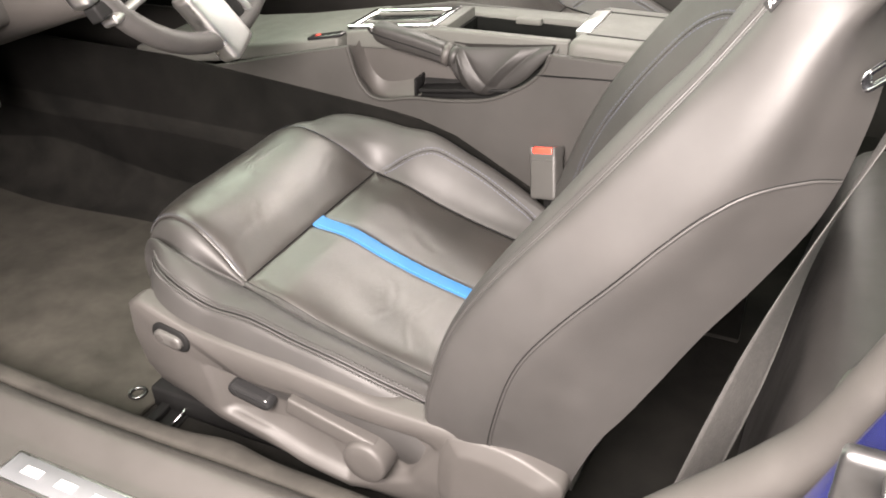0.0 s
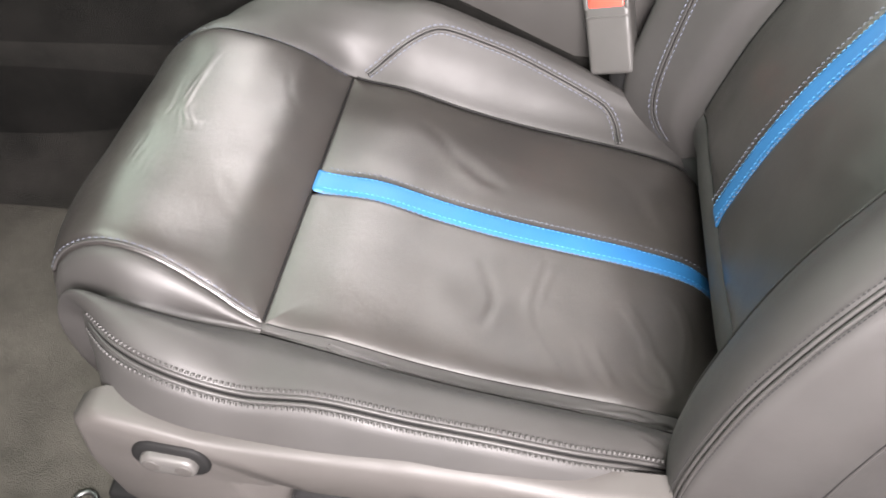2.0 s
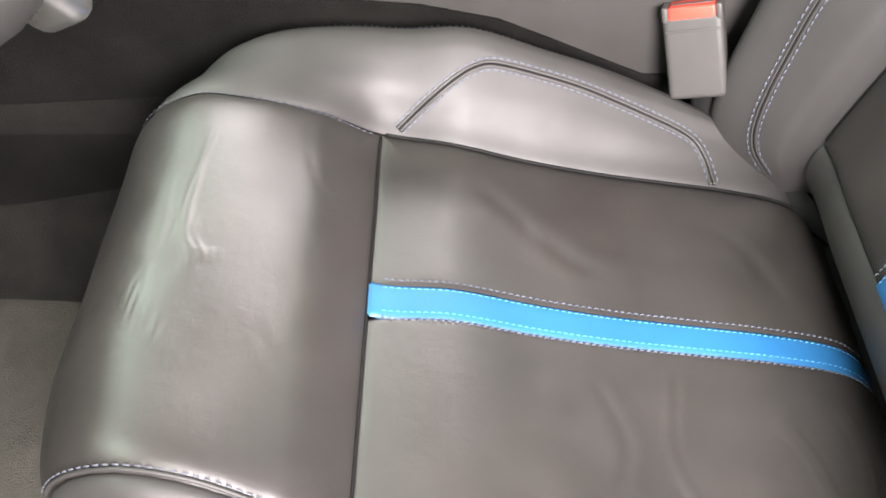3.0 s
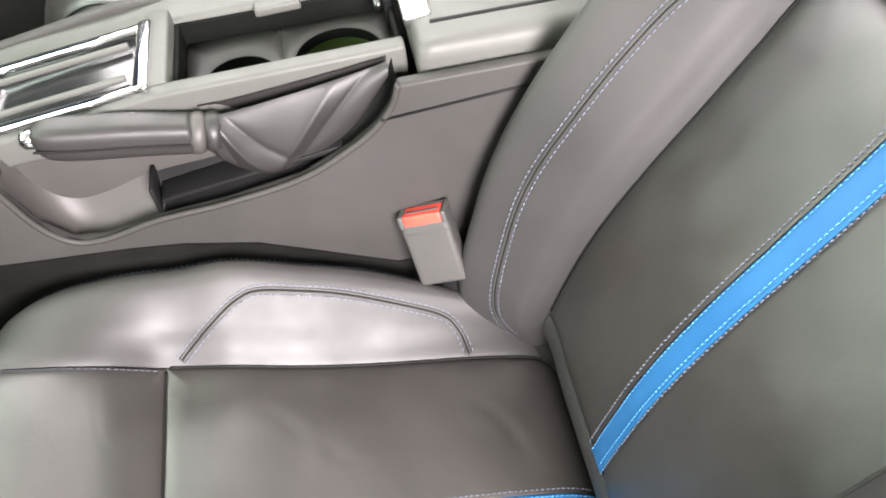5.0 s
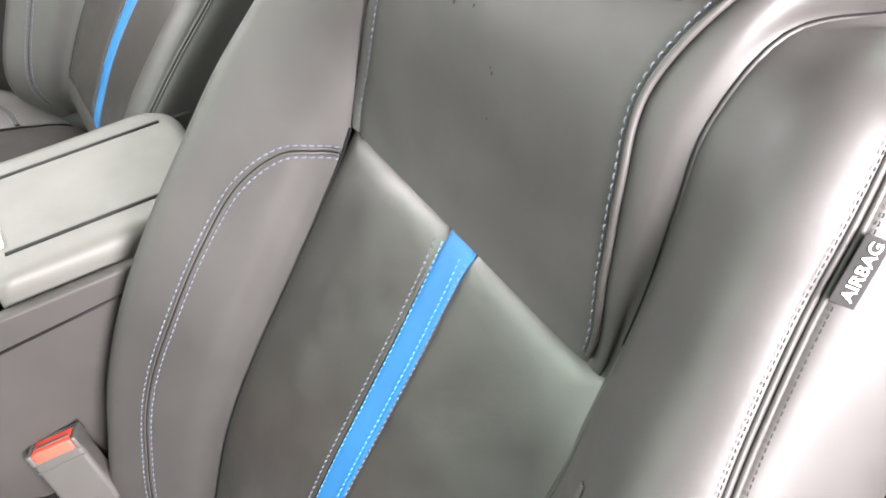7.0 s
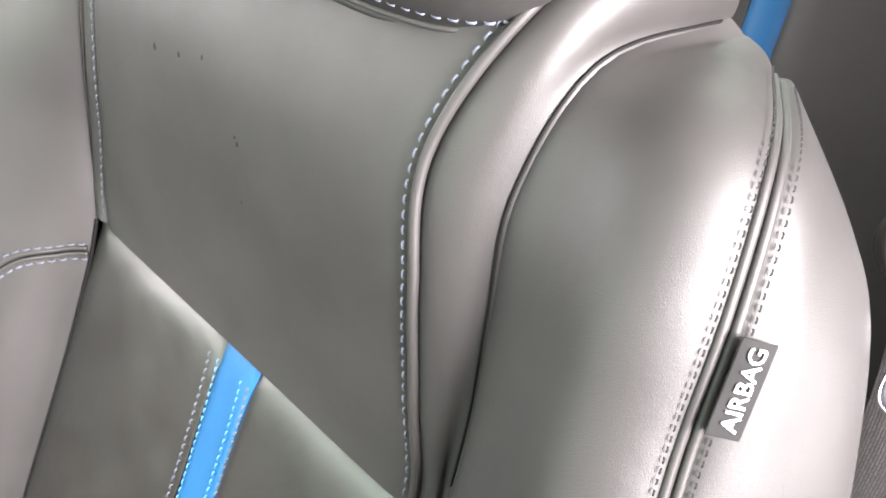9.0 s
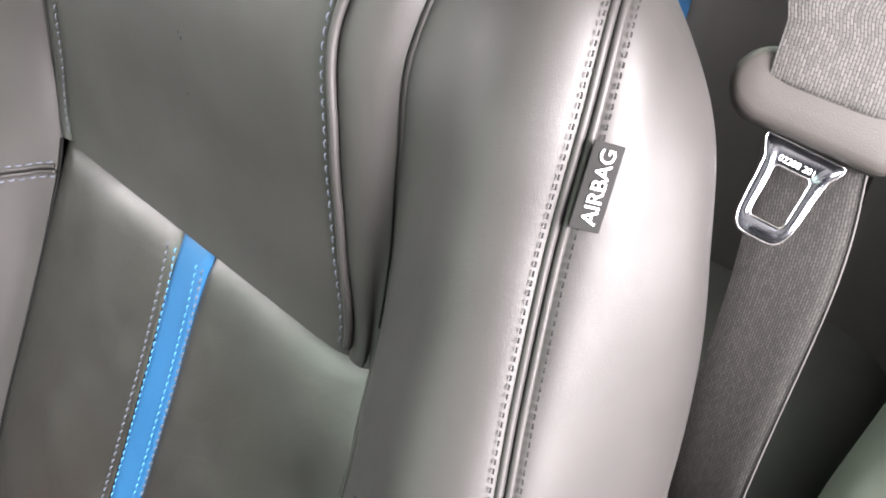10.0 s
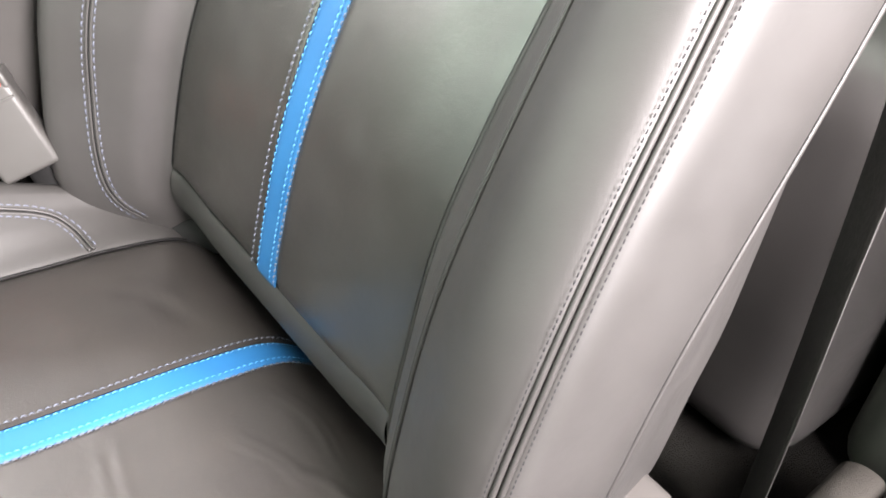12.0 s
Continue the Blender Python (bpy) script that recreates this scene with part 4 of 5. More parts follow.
part("rocker", extrude_x(spline([(-0.60, 0.10), (-0.60, 0.22), (-0.588, 0.295), (-0.555, 0.331), (-0.530, 0.338), (-0.512, 0.3375)], 30), -1.3, 0.75, 10), PAINT_BLUE, sill, "glossy dark blue painted rocker")
for y in (-0.435, -0.450, -0.465, -0.480):
    part("tread_rib", block((0.50, 0.006, 0.003), 0.0012, 2, Matrix.Translation((-0.49, y, 0.3458))), PLASTIC, sill)
plate = thing("sill_plate", "brushed metal sill plate with raised marks", "sill plate", (0.0, -0.465, 0.35))
part("plate", block((0.46, 0.047, 0.004), 0.0015, 2, Matrix.Translation((0.040, -0.465, 0.3465))), SATIN, plate)
part("plate_face", block((0.452, 0.040, 0.001), 0.0003, 1, Matrix.Translation((0.040, -0.465, 0.3488))), PLATE, plate)
for k in range(7):
    part("mark", block((0.030, 0.013, 0.001), 0.0004, 1, Matrix.Translation((-0.143 + 0.0575 * k, -0.464, 0.3496))), WHITE, plate)

tagged(part("floor_mat", block((0.85, 0.50, 0.012), 0.005, 2, Matrix.Translation((-0.615, -0.02, 0.246))), MAT_CARPET), "grey carpet floor mat in the driver's footwell", "floor mat")
ring = np.stack([-0.221 + 0.012 * np.cos(u), -0.222 + 0.012 * np.sin(u), np.full(40, 0.255)], 1)
bracket = thing("rail_cover", "black rail end bracket and carpet cut-out", "bracket", (-0.15, -0.23, 0.25))
part("well", block((0.050, 0.085, 0.004), 0.001, 1, Matrix.Translation((-0.148, -0.232, 0.243)) @ pose(0, 0, 0, 0, 0, 4)), BLACK, bracket)
part("rod", tube([(-0.127, -0.262, 0.250), (-0.126, -0.215, 0.256), (-0.124, -0.195, 0.262)], 0.0025, 8), CHROME, bracket, "bright steel rod")
part("latch", block((0.016, 0.050, 0.012), 0.003, 2, Matrix.Translation((-0.163, -0.235, 0.250)) @ pose(0, 0, 0, 0, 0, 4)), BLACK, bracket)
clip = tagged(part("mat_clip", tube(ring[:-1], 0.0028, 8, True), STEEL), "small dark chrome floor mat retainer ring", "mat clip")

# ---- centre console ----
bend = spline([(0.085, 0.2535), (0.150, 0.262), (0.205, 0.290), (0.245, 0.340), (0.264, 0.400), (0.2695, 0.470)], 24)
toe = np.zeros((40, 24, 3))
toe[:, :, 0], toe[:, :, 1], toe[:, :, 2] = np.linspace(-1.1, 0.12, 40)[:, None], bend[None, :, 0], bend[None, :, 1]
toe[:, :, 1] += (0.105 + 0.012 * np.sin(9 * toe[:, :, 0])) * np.linspace(1, 0, 24)[None] ** 1.5
tagged(part("floor_tunnel_side", grid_mesh(toe), CARPET), "dark carpet curving up the side of the tunnel", "carpet", kind="structure")
console = thing("centre_console", "grey-black centre console with armrest, cup holders and handbrake recess", "console", (0.1, 0.38, 0.24))
RIM = [(0.262, 0.694), (0.254, 0.672), (0.238, 0.652), (0.213, 0.633), (0.161, 0.607), (0.088, 0.594), (0.02, 0.589), (-0.03, 0.578), (-0.062, 0.582), (-0.084, 0.610), (-0.10, 0.664)]
outline = [(-1.12, 0.25), (0.60, 0.25), (0.60, 0.694)] + RIM + [(-0.172, 0.648), (-0.40, 0.590), (-1.12, 0.60)]
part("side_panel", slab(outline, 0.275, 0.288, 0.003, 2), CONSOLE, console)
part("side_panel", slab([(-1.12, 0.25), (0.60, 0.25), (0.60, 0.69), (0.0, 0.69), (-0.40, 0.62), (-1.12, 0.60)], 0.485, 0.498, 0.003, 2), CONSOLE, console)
rim = spline([(x, 0.2765, z) for x, z in RIM], 90)
part("recess_rim", tube(rim, 0.0032, 8), CONSOLE, console, "raised plastic edge of the handbrake recess")
part("band_line", tube([(0.242, 0.2745, 0.660), (0.36, 0.2745, 0.668), (0.60, 0.2745, 0.680)], 0.0014, 6), BLACK, console)
TUNNEL = [(-1.10, 0.26), (0.60, 0.26), (0.60, 0.515), (0.40, 0.500), (0.33, 0.482), (0.29, 0.462), (0.233, 0.466), (0.191, 0.488), (0.146, 0.512), (0.101, 0.535), (0.033, 0.554), (-0.015, 0.561), (-0.104, 0.569), (-0.196, 0.577), (-0.30, 0.585), (-0.50, 0.60), (-1.10, 0.60)]
# recess: a sloping floor, a step to the boot well and a back wall
floor_net = np.zeros((60, 12, 3))
cut = spline([(x, 0.286, z) for x, z in RIM[::-1]], 60)
for j, f in enumerate(np.linspace(0, 1, 12)):
    floor_net[:, j] = cut
    floor_net[:, j, 1] += 0.040 * f
    floor_net[:, j, 2] += 0.030 * f**2 * np.sin(np.linspace(0.2, 2.9, 60)) - 0.010 * np.sin(np.pi * f)
front = int(np.argmax(cut[:, 0] > 0.024))
part("recess_floor", grid_mesh(floor_net[:front + 1]), PLASTIC, console)
part("boot_trough", grid_mesh(floor_net[front:]), BLACK, console, "black trough under the handbrake boot")
part("boot_well", block((0.18, 0.030, 0.006), 0.002, 2, Matrix.Translation((0.115, 0.305, 0.610)) @ pose(0, 0, 0, 0, -8, 0)), BLACK, console)
part("well_step", block((0.004, 0.036, 0.030), 0.001, 1, Matrix.Translation((0.022, 0.304, 0.604))), BLACK, console)
part("recess_wall", slab([(-0.13, 0.55), (0.275, 0.55), (0.275, 0.700), (0.0, 0.690), (-0.13, 0.668)], 0.322, 0.328, 0.002, 2), PLASTIC, console)
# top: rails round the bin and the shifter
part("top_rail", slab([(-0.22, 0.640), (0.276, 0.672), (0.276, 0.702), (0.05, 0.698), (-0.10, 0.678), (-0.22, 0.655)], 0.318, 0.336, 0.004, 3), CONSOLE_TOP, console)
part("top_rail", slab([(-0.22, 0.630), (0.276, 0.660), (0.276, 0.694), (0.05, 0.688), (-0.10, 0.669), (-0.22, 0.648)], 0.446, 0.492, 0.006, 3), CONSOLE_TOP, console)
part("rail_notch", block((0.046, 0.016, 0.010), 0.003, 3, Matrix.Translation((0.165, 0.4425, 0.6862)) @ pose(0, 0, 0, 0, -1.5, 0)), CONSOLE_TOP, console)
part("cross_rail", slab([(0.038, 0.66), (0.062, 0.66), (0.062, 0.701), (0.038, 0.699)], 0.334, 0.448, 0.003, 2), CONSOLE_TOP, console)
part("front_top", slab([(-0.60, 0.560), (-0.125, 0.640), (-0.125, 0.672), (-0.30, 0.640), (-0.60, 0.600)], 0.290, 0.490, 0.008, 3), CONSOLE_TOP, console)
part("button_panel", block((0.070, 0.022, 0.006), 0.002, 2, Matrix.Translation((-0.155, 0.302, 0.668)) @ pose(0, 0, 0, 0, -12, 0)), GLOSS_BLACK, console, "black panel with two small buttons")
part("indicator", block((0.010, 0.005, 0.002), 0.0005, 1, Matrix.Translation((-0.172, 0.302, 0.6680)) @ pose(0, 0, 0, 0, -12, 0)), RED, console, "small red indicator")
# the dark band between cushion and console is partly shadow, painted here
part("tunnel_carpet_shaded", slab(TUNNEL, 0.2715, 0.2765, 0.002, 2), TUNNEL_CARPET_SHADED, console, "carpet lining on the tunnel, coloured darker for the shade beside the seat")
part("bin_floor", block((0.215, 0.125, 0.008), 0.003, 2, Matrix.Translation((0.168, 0.391, 0.622))), BLACK, console)
# walls coloured near black to deepen the shade in the bin
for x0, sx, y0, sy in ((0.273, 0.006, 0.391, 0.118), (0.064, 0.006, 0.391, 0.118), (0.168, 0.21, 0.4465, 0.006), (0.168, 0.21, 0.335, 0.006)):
    part("bin_wall", block((sx, sy, 0.063), 0.002, 2, Matrix.Translation((x0, y0, 0.652))), BIN_SHADE, console)
for x, yc, rc, x0, x1 in ((0.120, 0.374, 0.034, 0.068, 0.1625), (0.216, 0.383, 0.043, 0.1625, 0.270)):
    centre, q = (x, yc), np.linspace(0, 2 * np.pi, 72, endpoint=False)
    square = loop_even([(x0, 0.339), (x1, 0.339), (x1, 0.445), (x0, 0.445)], 72, centre)
    hole = loop_even(np.stack([x + rc * np.cos(q), yc + rc * np.sin(q)], 1), 72, centre)
    level = lambda loop, z, k=1.0: np.stack([x + k * (loop[:, 0] - x), yc + k * (loop[:, 1] - yc), np.full(72, z)], 1)
    cup = part("cup_plate", ringed([level(square, 0.648), level(square, 0.660), level(hole, 0.660, 1.06), level(hole, 0.6585)], cap=False), CONSOLE, console, "grey plate round a cup holder")
    part("cup_holder", ringed([level(hole, 0.6586), level(hole, 0.630, 0.97), level(hole, 0.6275, 0.90)]), BIN_SHADE, cup)
    # added inner skin whose green colour stands in for reflected light
    part("cup_glow", ringed([level(hole, 0.648, 0.972), level(hole, 0.6305, 0.955), level(hole, 0.6283, 0.86), level(hole, 0.6290, 0.5)]), GREEN, cup, "green skin painted for the glow inside the cup holder")
lid_plan = [(0.2835, 0.294), (0.2825, 0.30), (0.2825, 0.476), (0.2835, 0.482)] + [(0.4575 + 0.040 * np.sin(k), 0.443 + 0.040 * np.cos(k)) for k in np.linspace(0, 1.57, 8)] + [(0.4575 + 0.040 * np.sin(k), 0.333 + 0.040 * np.cos(k)) for k in np.linspace(1.57, 3.14, 8)]
lid_loop = loop_even(lid_plan, 120, (0.390, 0.388))
inward = np.array([0.390, 0.388]) - lid_loop
inward /= np.linalg.norm(inward, axis=1)[:, None]


def lid_ring(z, d):
    return np.column_stack([lid_loop + d * inward, np.full(120, z)])


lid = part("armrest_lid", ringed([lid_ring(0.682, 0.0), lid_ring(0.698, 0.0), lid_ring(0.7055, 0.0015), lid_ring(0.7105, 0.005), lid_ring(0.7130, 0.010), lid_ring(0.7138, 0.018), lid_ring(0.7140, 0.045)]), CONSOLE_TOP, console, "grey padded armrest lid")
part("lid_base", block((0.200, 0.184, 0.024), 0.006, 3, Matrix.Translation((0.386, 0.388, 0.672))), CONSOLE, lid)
for y in (0.330, 0.447):
    part("groove", block((0.176, 0.005, 0.0024), 0.0005, 1, Matrix.Translation((0.389, y, 0.7136))), BLACK, lid)
part("latch", block((0.026, 0.108, 0.012), 0.003, 2, Matrix.Translation((0.292, 0.395, 0.710)) @ pose(0, 0, 0, 0, -8, 0)), SATIN, lid, "bright silver lid latch")
catch = part("lid_catch", block((0.010, 0.022, 0.030), 0.003, 2, Matrix.Translation((0.272, 0.420, 0.678))), BLACK, console, "dark catch of the armrest lid")
part("pin", tube([(0.262, 0.428, 0.684), (0.262, 0.412, 0.684)], 0.0045, 12), STEEL, catch)
shifter = part("shift_plate", slab([(-0.14, 0.655), (0.042, 0.680), (0.042, 0.694), (-0.14, 0.668)], 0.336, 0.446, 0.003, 2), GLOSS_BLACK, console)
for y in (0.330, 0.424):
    part("frame_bar", block((0.165, 0.012, 0.010), 0.004, 3, Matrix.Translation((-0.040, y, 0.688)) @ pose(0, 0, 0, 0, -7, 0)), CHROME, shifter, "chrome frame bar")
for x, z in ((0.040, 0.700), (-0.120, 0.678)):
    part("frame_bar", block((0.014, 0.106, 0.010), 0.004, 3, Matrix.Translation((x, 0.377, z)) @ pose(0, 0, 0, 0, -7, 0)), CHROME, shifter, "chrome frame bar")
for y in (0.352, 0.402):
    part("slot_rib", block((0.13, 0.005, 0.006), 0.002, 2, Matrix.Translation((-0.040, y, 0.690)) @ pose(0, 0, 0, 0, -7, 0)), CONSOLE_TOP, shifter)

brake = thing("handbrake", "dark grey handbrake lever with a gathered leather boot", "handbrake", (0.05, 0.300, 0.62))
lever = spline([(-0.052, 0.296, 0.692), (-0.02, 0.297, 0.685), (0.03, 0.298, 0.676), (0.078, 0.298, 0.666)], 28)
thick = along(np.arange(28), [0, 2, 6, 14, 27], [0.011, 0.0150, 0.0168, 0.0172, 0.0160])
q = np.linspace(0, 2 * np.pi, 32, endpoint=False)
grip = [[(p[0], p[1] + r * boxy(np.cos(k), 0.6), p[2] + 1.05 * r * boxy(np.sin(k), 0.6)) for k in q] for p, r in zip(lever, thick)]
part("grip", ringed([np.asarray(grip[-1]) * 0.5 + lever[-1] * 0.5] + grip[::-1] + [np.asarray(grip[0]) * 0.6 + (lever[0] - (0.003, 0, 0)) * 0.4]), BOOT, brake, "worn dark leather grip")
part("grip_seam", tube(offset_line(lever, np.tile([0.0, -1.0, 0.0], (28, 1)), 0.0, 0.0172), 0.0012, 6), BLACK, brake)
part("button", tube([(-0.064, 0.296, 0.695), (-0.060, 0.296, 0.694), (-0.050, 0.296, 0.692)], [0.006, 0.0085, 0.0085], 14), CHROME, brake, "chrome release button")
part("collar", tube([(0.074, 0.298, 0.667), (0.078, 0.298, 0.666), (0.083, 0.298, 0.665), (0.087, 0.298, 0.664)], [0.017, 0.0195, 0.0195, 0.017], 18), PLASTIC, brake)
top = spline([(0.083, 0.298, 0.6815), (0.110, 0.298, 0.6815), (0.150, 0.299, 0.685), (0.205, 0.302, 0.691), (0.258, 0.306, 0.698)], 80)
low = spline([(0.084, 0.298, 0.6485), (0.093, 0.297, 0.632), (0.112, 0.295, 0.613), (0.140, 0.293, 0.606), (0.172, 0.293, 0.616), (0.214, 0.294, 0.640), (0.255, 0.300, 0.686)], 80)
uu, ww = np.linspace(0, 1, 80)[:, None], np.linspace(0, 1, 60)[None]
boot = top[:, None] * (1 - ww[:, :, None]) + low[:, None] * ww[:, :, None]
belly_out = np.sin(np.pi * ww) ** 0.7


def pleat(at, lean, width):
    """A sharp fold that runs across the boot."""
    d = (uu - at - lean * (ww - 0.5)) / width
    return np.exp(-np.abs(d) * 1.6)


folds = 0.0065 * pleat(0.30, 0.34, 0.085) - 0.0050 * pleat(0.44, 0.46, 0.075) + 0.0075 * pleat(0.62, -0.30, 0.10) - 0.0060 * pleat(0.76, -0.34, 0.08) + 0.0045 * pleat(0.14, 0.12, 0.06) - 0.0030 * pleat(0.21, 0.2, 0.05)
boot[:, :, 1] -= belly_out * (0.0165 * (1 - 0.75 * uu) + folds * np.minimum(1, 9 * uu) * (1 - uu) ** 0.3)
boot[:, :, 2] += 0.003 * np.sin(np.pi * ww) * np.sin(8 * uu + 2 * ww)
part("boot", grid_mesh(boot), BOOT, brake, "creased black leather boot")
rear_side = boot.copy()
rear_side[:, :, 1] = 0.318 - 0.3 * (boot[:, :, 1] - 0.29)
part("boot_rear", grid_mesh(rear_side, True), BOOT, brake)
part("boot_band", tube([(0.087, 0.298, 0.6645), (0.091, 0.298, 0.664), (0.096, 0.298, 0.663), (0.100, 0.298, 0.662)], [0.0165, 0.0188, 0.0188, 0.0165], 18), BOOT, brake)

buckle = thing("belt_buckle", "grey seat belt buckle with a red release button", "belt buckle", (0.28, 0.25, 0.44))
bx, by, bz = Vector((0.048, -0.011, 0.020)).normalized(), None, None
bz = (Vector((0.266, 0.257, 0.547)) - Vector((0.277, 0.233, 0.480))).normalized()
by = bz.cross(bx).normalized()
bx = by.cross(bz)
m = Matrix.Translation((0.272, 0.250, 0.510)) @ Matrix((bx, by, bz)).transposed().to_4x4()
part("housing", block((0.050, 0.026, 0.076), 0.006, 4, m @ Matrix.Translation((0, 0, -0.004))), BUCKLE, buckle)
part("release_button", block((0.040, 0.021, 0.016), 0.003, 3, m @ Matrix.Translation((0, -0.0020, 0.0335))), RED, buckle, "red plastic release button")
for s in (-1, 1):
    part("cheek", block((0.0055, 0.026, 0.014), 0.0022, 3, m @ Matrix.Translation((0.0222 * s, 0, 0.0350))), BUCKLE, buckle)
part("rear_lip", block((0.046, 0.0035, 0.010), 0.0015, 2, m @ Matrix.Translation((0, 0.0112, 0.0360))), BUCKLE, buckle)
part("grip_line", block((0.047, 0.0020, 0.0022), 0.0008, 2, m @ Matrix.Translation((0, -0.0131, 0.0210))), BUCKLE, buckle)
part("slot", block((0.034, 0.0036, 0.0012), 0.0005, 2, m @ Matrix.Translation((0, -0.0035, 0.0416))), BUCKLE, buckle, "pale rim of the tongue slot")
part("stalk", block((0.022, 0.010, 0.14), 0.004, 2, m @ Matrix.Translation((0.002, 0.006, -0.10))), BLACK, buckle)


# ---- seat belt ----
def ribbon(path, across, width, thick=0.0012, n=80):
    p, a = spline(path, n), spline(across, n)
    a /= np.linalg.norm(a, axis=1)[:, None]
    t = np.gradient(p, axis=0)
    nn = np.cross(t, a)
    nn /= np.linalg.norm(nn, axis=1)[:, None]
    cols = np.linspace(-0.5, 0.5, 9)
    front = p[:, None] + a[:, None] * (cols * width)[None, :, None] + nn[:, None] * thick * (1 - (2 * np.abs(cols)) ** 6)[None, :, None]
    back = p[:, None] + a[:, None] * (cols[::-1] * width)[None, :, None] - nn[:, None] * thick * (1 - (2 * np.abs(cols)) ** 6)[None, :, None]
    me = grid_mesh(np.concatenate([front, back, front[:, :1]], 1))
    # the weave's coordinates in metres
    uv = np.zeros(2 * len(me.loops))
    me.uv_layers[0].data.foreach_get("uv", uv)
    uv = uv.reshape(-1, 2)
    run = np.r_[0, np.cumsum(np.linalg.norm(np.diff(p, axis=0), axis=1))]
    uv = np.stack([np.interp(uv[:, 0], np.linspace(0, 1, n), run), uv[:, 1] * 2.1 * width], 1)
    me.uv_layers[0].data.foreach_set("uv", uv.ravel())
    return me


belt = thing("seat_belt", "dark grey woven seat belt hanging with its chrome tongue", "seat belt", (0.6, -0.3, 0.25))
BELT = [(0.744, -0.236, 0.945), (0.738, -0.240, 0.930), (0.734, -0.241, 0.922), (0.728, -0.243, 0.908), (0.710, -0.2505, 0.860), (0.676, -0.2530, 0.742), (0.646, -0.264, 0.600), (0.608, -0.284, 0.42), (0.585, -0.295, 0.26)]
BELT_ACROSS = [(0.0, -0.97, 0.24), (0.0, -0.97, 0.24), (0.02, -0.94, 0.32), (0.04, -0.93, 0.35), (0.06, -0.92, 0.36), (-0.22, -0.88, 0.34), (-0.66, -0.70, 0.24), (-0.72, -0.65, 0.22), (-0.74, -0.63, 0.20)]
part("webbing", ribbon(BELT, BELT_ACROSS, 0.047, n=120), WEBBING, belt)
edge_p, edge_a = spline(BELT, 120), spline(BELT_ACROSS, 120)
edge_a /= np.linalg.norm(edge_a, axis=1)[:, None]
part("selvedge", tube(edge_p + 0.0233 * edge_a, 0.0006, 6), SELVEDGE, belt, "pale woven belt edge")
facing = Vector((-0.70, -0.30, 0.65)).normalized()
tq = axes(Vector((0.7145, -0.2435, 0.9225)) + 0.0035 * facing, (0.19, -0.95, -0.23), (0.686, -0.037, 0.722))
half = [(0.0175, 0.003), (0.0160, 0.000), (0.0140, -0.003), (0.0128, -0.007), (0.0122, -0.014), (0.0117, -0.024), (0.0112, -0.030), (0.0098, -0.0338), (0.0075, -0.0360), (0.0045, -0.0368)]
rim_o = np.array([(-x, y) for x, y in half] + [(x, y) for x, y in half[::-1]])
bite = [(0.0064, -0.0075), (0.0074, -0.0088), (0.0071, -0.0275), (0.0060, -0.0290)]
hole = np.array([(-x, y) for x, y in bite] + [(x, y) for x, y in bite[::-1]])
lo, li = loop_even(rim_o, 96, (0, -0.018)), loop_even(hole, 96, (0, -0.018))


def flat_z(loop, z, k=1.0):
    c = np.array([0, -0.018])
    q = c + (loop - c) * k
    return np.stack([q[:, 0], q[:, 1], np.full(len(q), z)], 1)


bm = ringed([flat_z(li, -0.0012), flat_z(lo, -0.0012), flat_z(lo, 0.0004), flat_z(lo, 0.0012, 0.982), flat_z(li, 0.0012, 1.035), flat_z(li, 0.0004), flat_z(li, -0.0012)], cap=False)
bm.transform(tq)
tongue = part("tongue", bm, TONGUE, belt, "chrome latch plate")
for loop, k in ((lo, 0.988), (li, 1.02)):
    me = tube(flat_z(loop, 0.0011, k), 0.0005, 6, True)
    me.transform(tq)
    part("rim", me, CHROME, tongue, "bright polished edge")
part("lettering", lettering("02208 201", 0.0036, tq @ Matrix.Translation((0.0, -0.0045, 0.0014))), WHITE, tongue, "pale stamped numbers")
ck = axes(Vector((0.7265, -0.243, 0.937)) + 0.002 * facing, (0.11, -0.94, -0.32), (0.686, -0.037, 0.722)) @ pose(0, 0, 0, 0, 0, 9)
part("tongue_cover", pill(0.076, 0.030, 0.011, ck @ pose(0, 0, 0, -90, 0, 0)), PLASTIC, belt, "grey plastic tongue cover")
part("cover_back", pill(0.076, 0.030, 0.008, ck @ pose(0, 0, -0.001, 90, 0, 0)), PLASTIC, belt)

# the upper strap leaves the slot in front of the cover
strap = [ck @ Vector(q) for q in ((-0.0010, 0.0015, 0.0085), (-0.0014, 0.0050, 0.0118), (-0.0030, 0.0140, 0.0130), (-0.0048, 0.0250, 0.0125), (-0.0084, 0.0450, 0.0120))]
guide = Vector((1.02, -0.42, 1.30))
strap += [strap[4].lerp(guide, f) for f in (0.12, 0.28, 0.55, 1.0)]
across = [ck.to_3x3() @ Vector(q) for q in ((1.0, 0.03, 0.0), (1.0, 0.04, 0.0), (1.0, 0.06, 0.0), (0.99, 0.09, 0.0), (0.99, 0.12, 0.0))] + [Vector((0.12, -0.97, -0.15)), Vector((0.09, -0.97, -0.12)), Vector((0.08, -0.97, -0.10)), Vector((0.08, -0.97, -0.10))]
part("webbing", ribbon([tuple(q) for q in strap], [tuple(q) for q in across], 0.047, n=90), WEBBING, belt)

# ---- steering wheel ----
wheel = thing("steering_wheel", "black steering wheel with silver lower spokes", "steering wheel", (-0.30, 0.0, 0.85))
wm = axes((-0.215, 0.03, 0.925), (0, 1, 0), (-0.35, 0, 0.937))
ring = np.stack([0.185 * np.cos(u), 0.185 * np.sin(u), 0 * u], 1)[:-1]
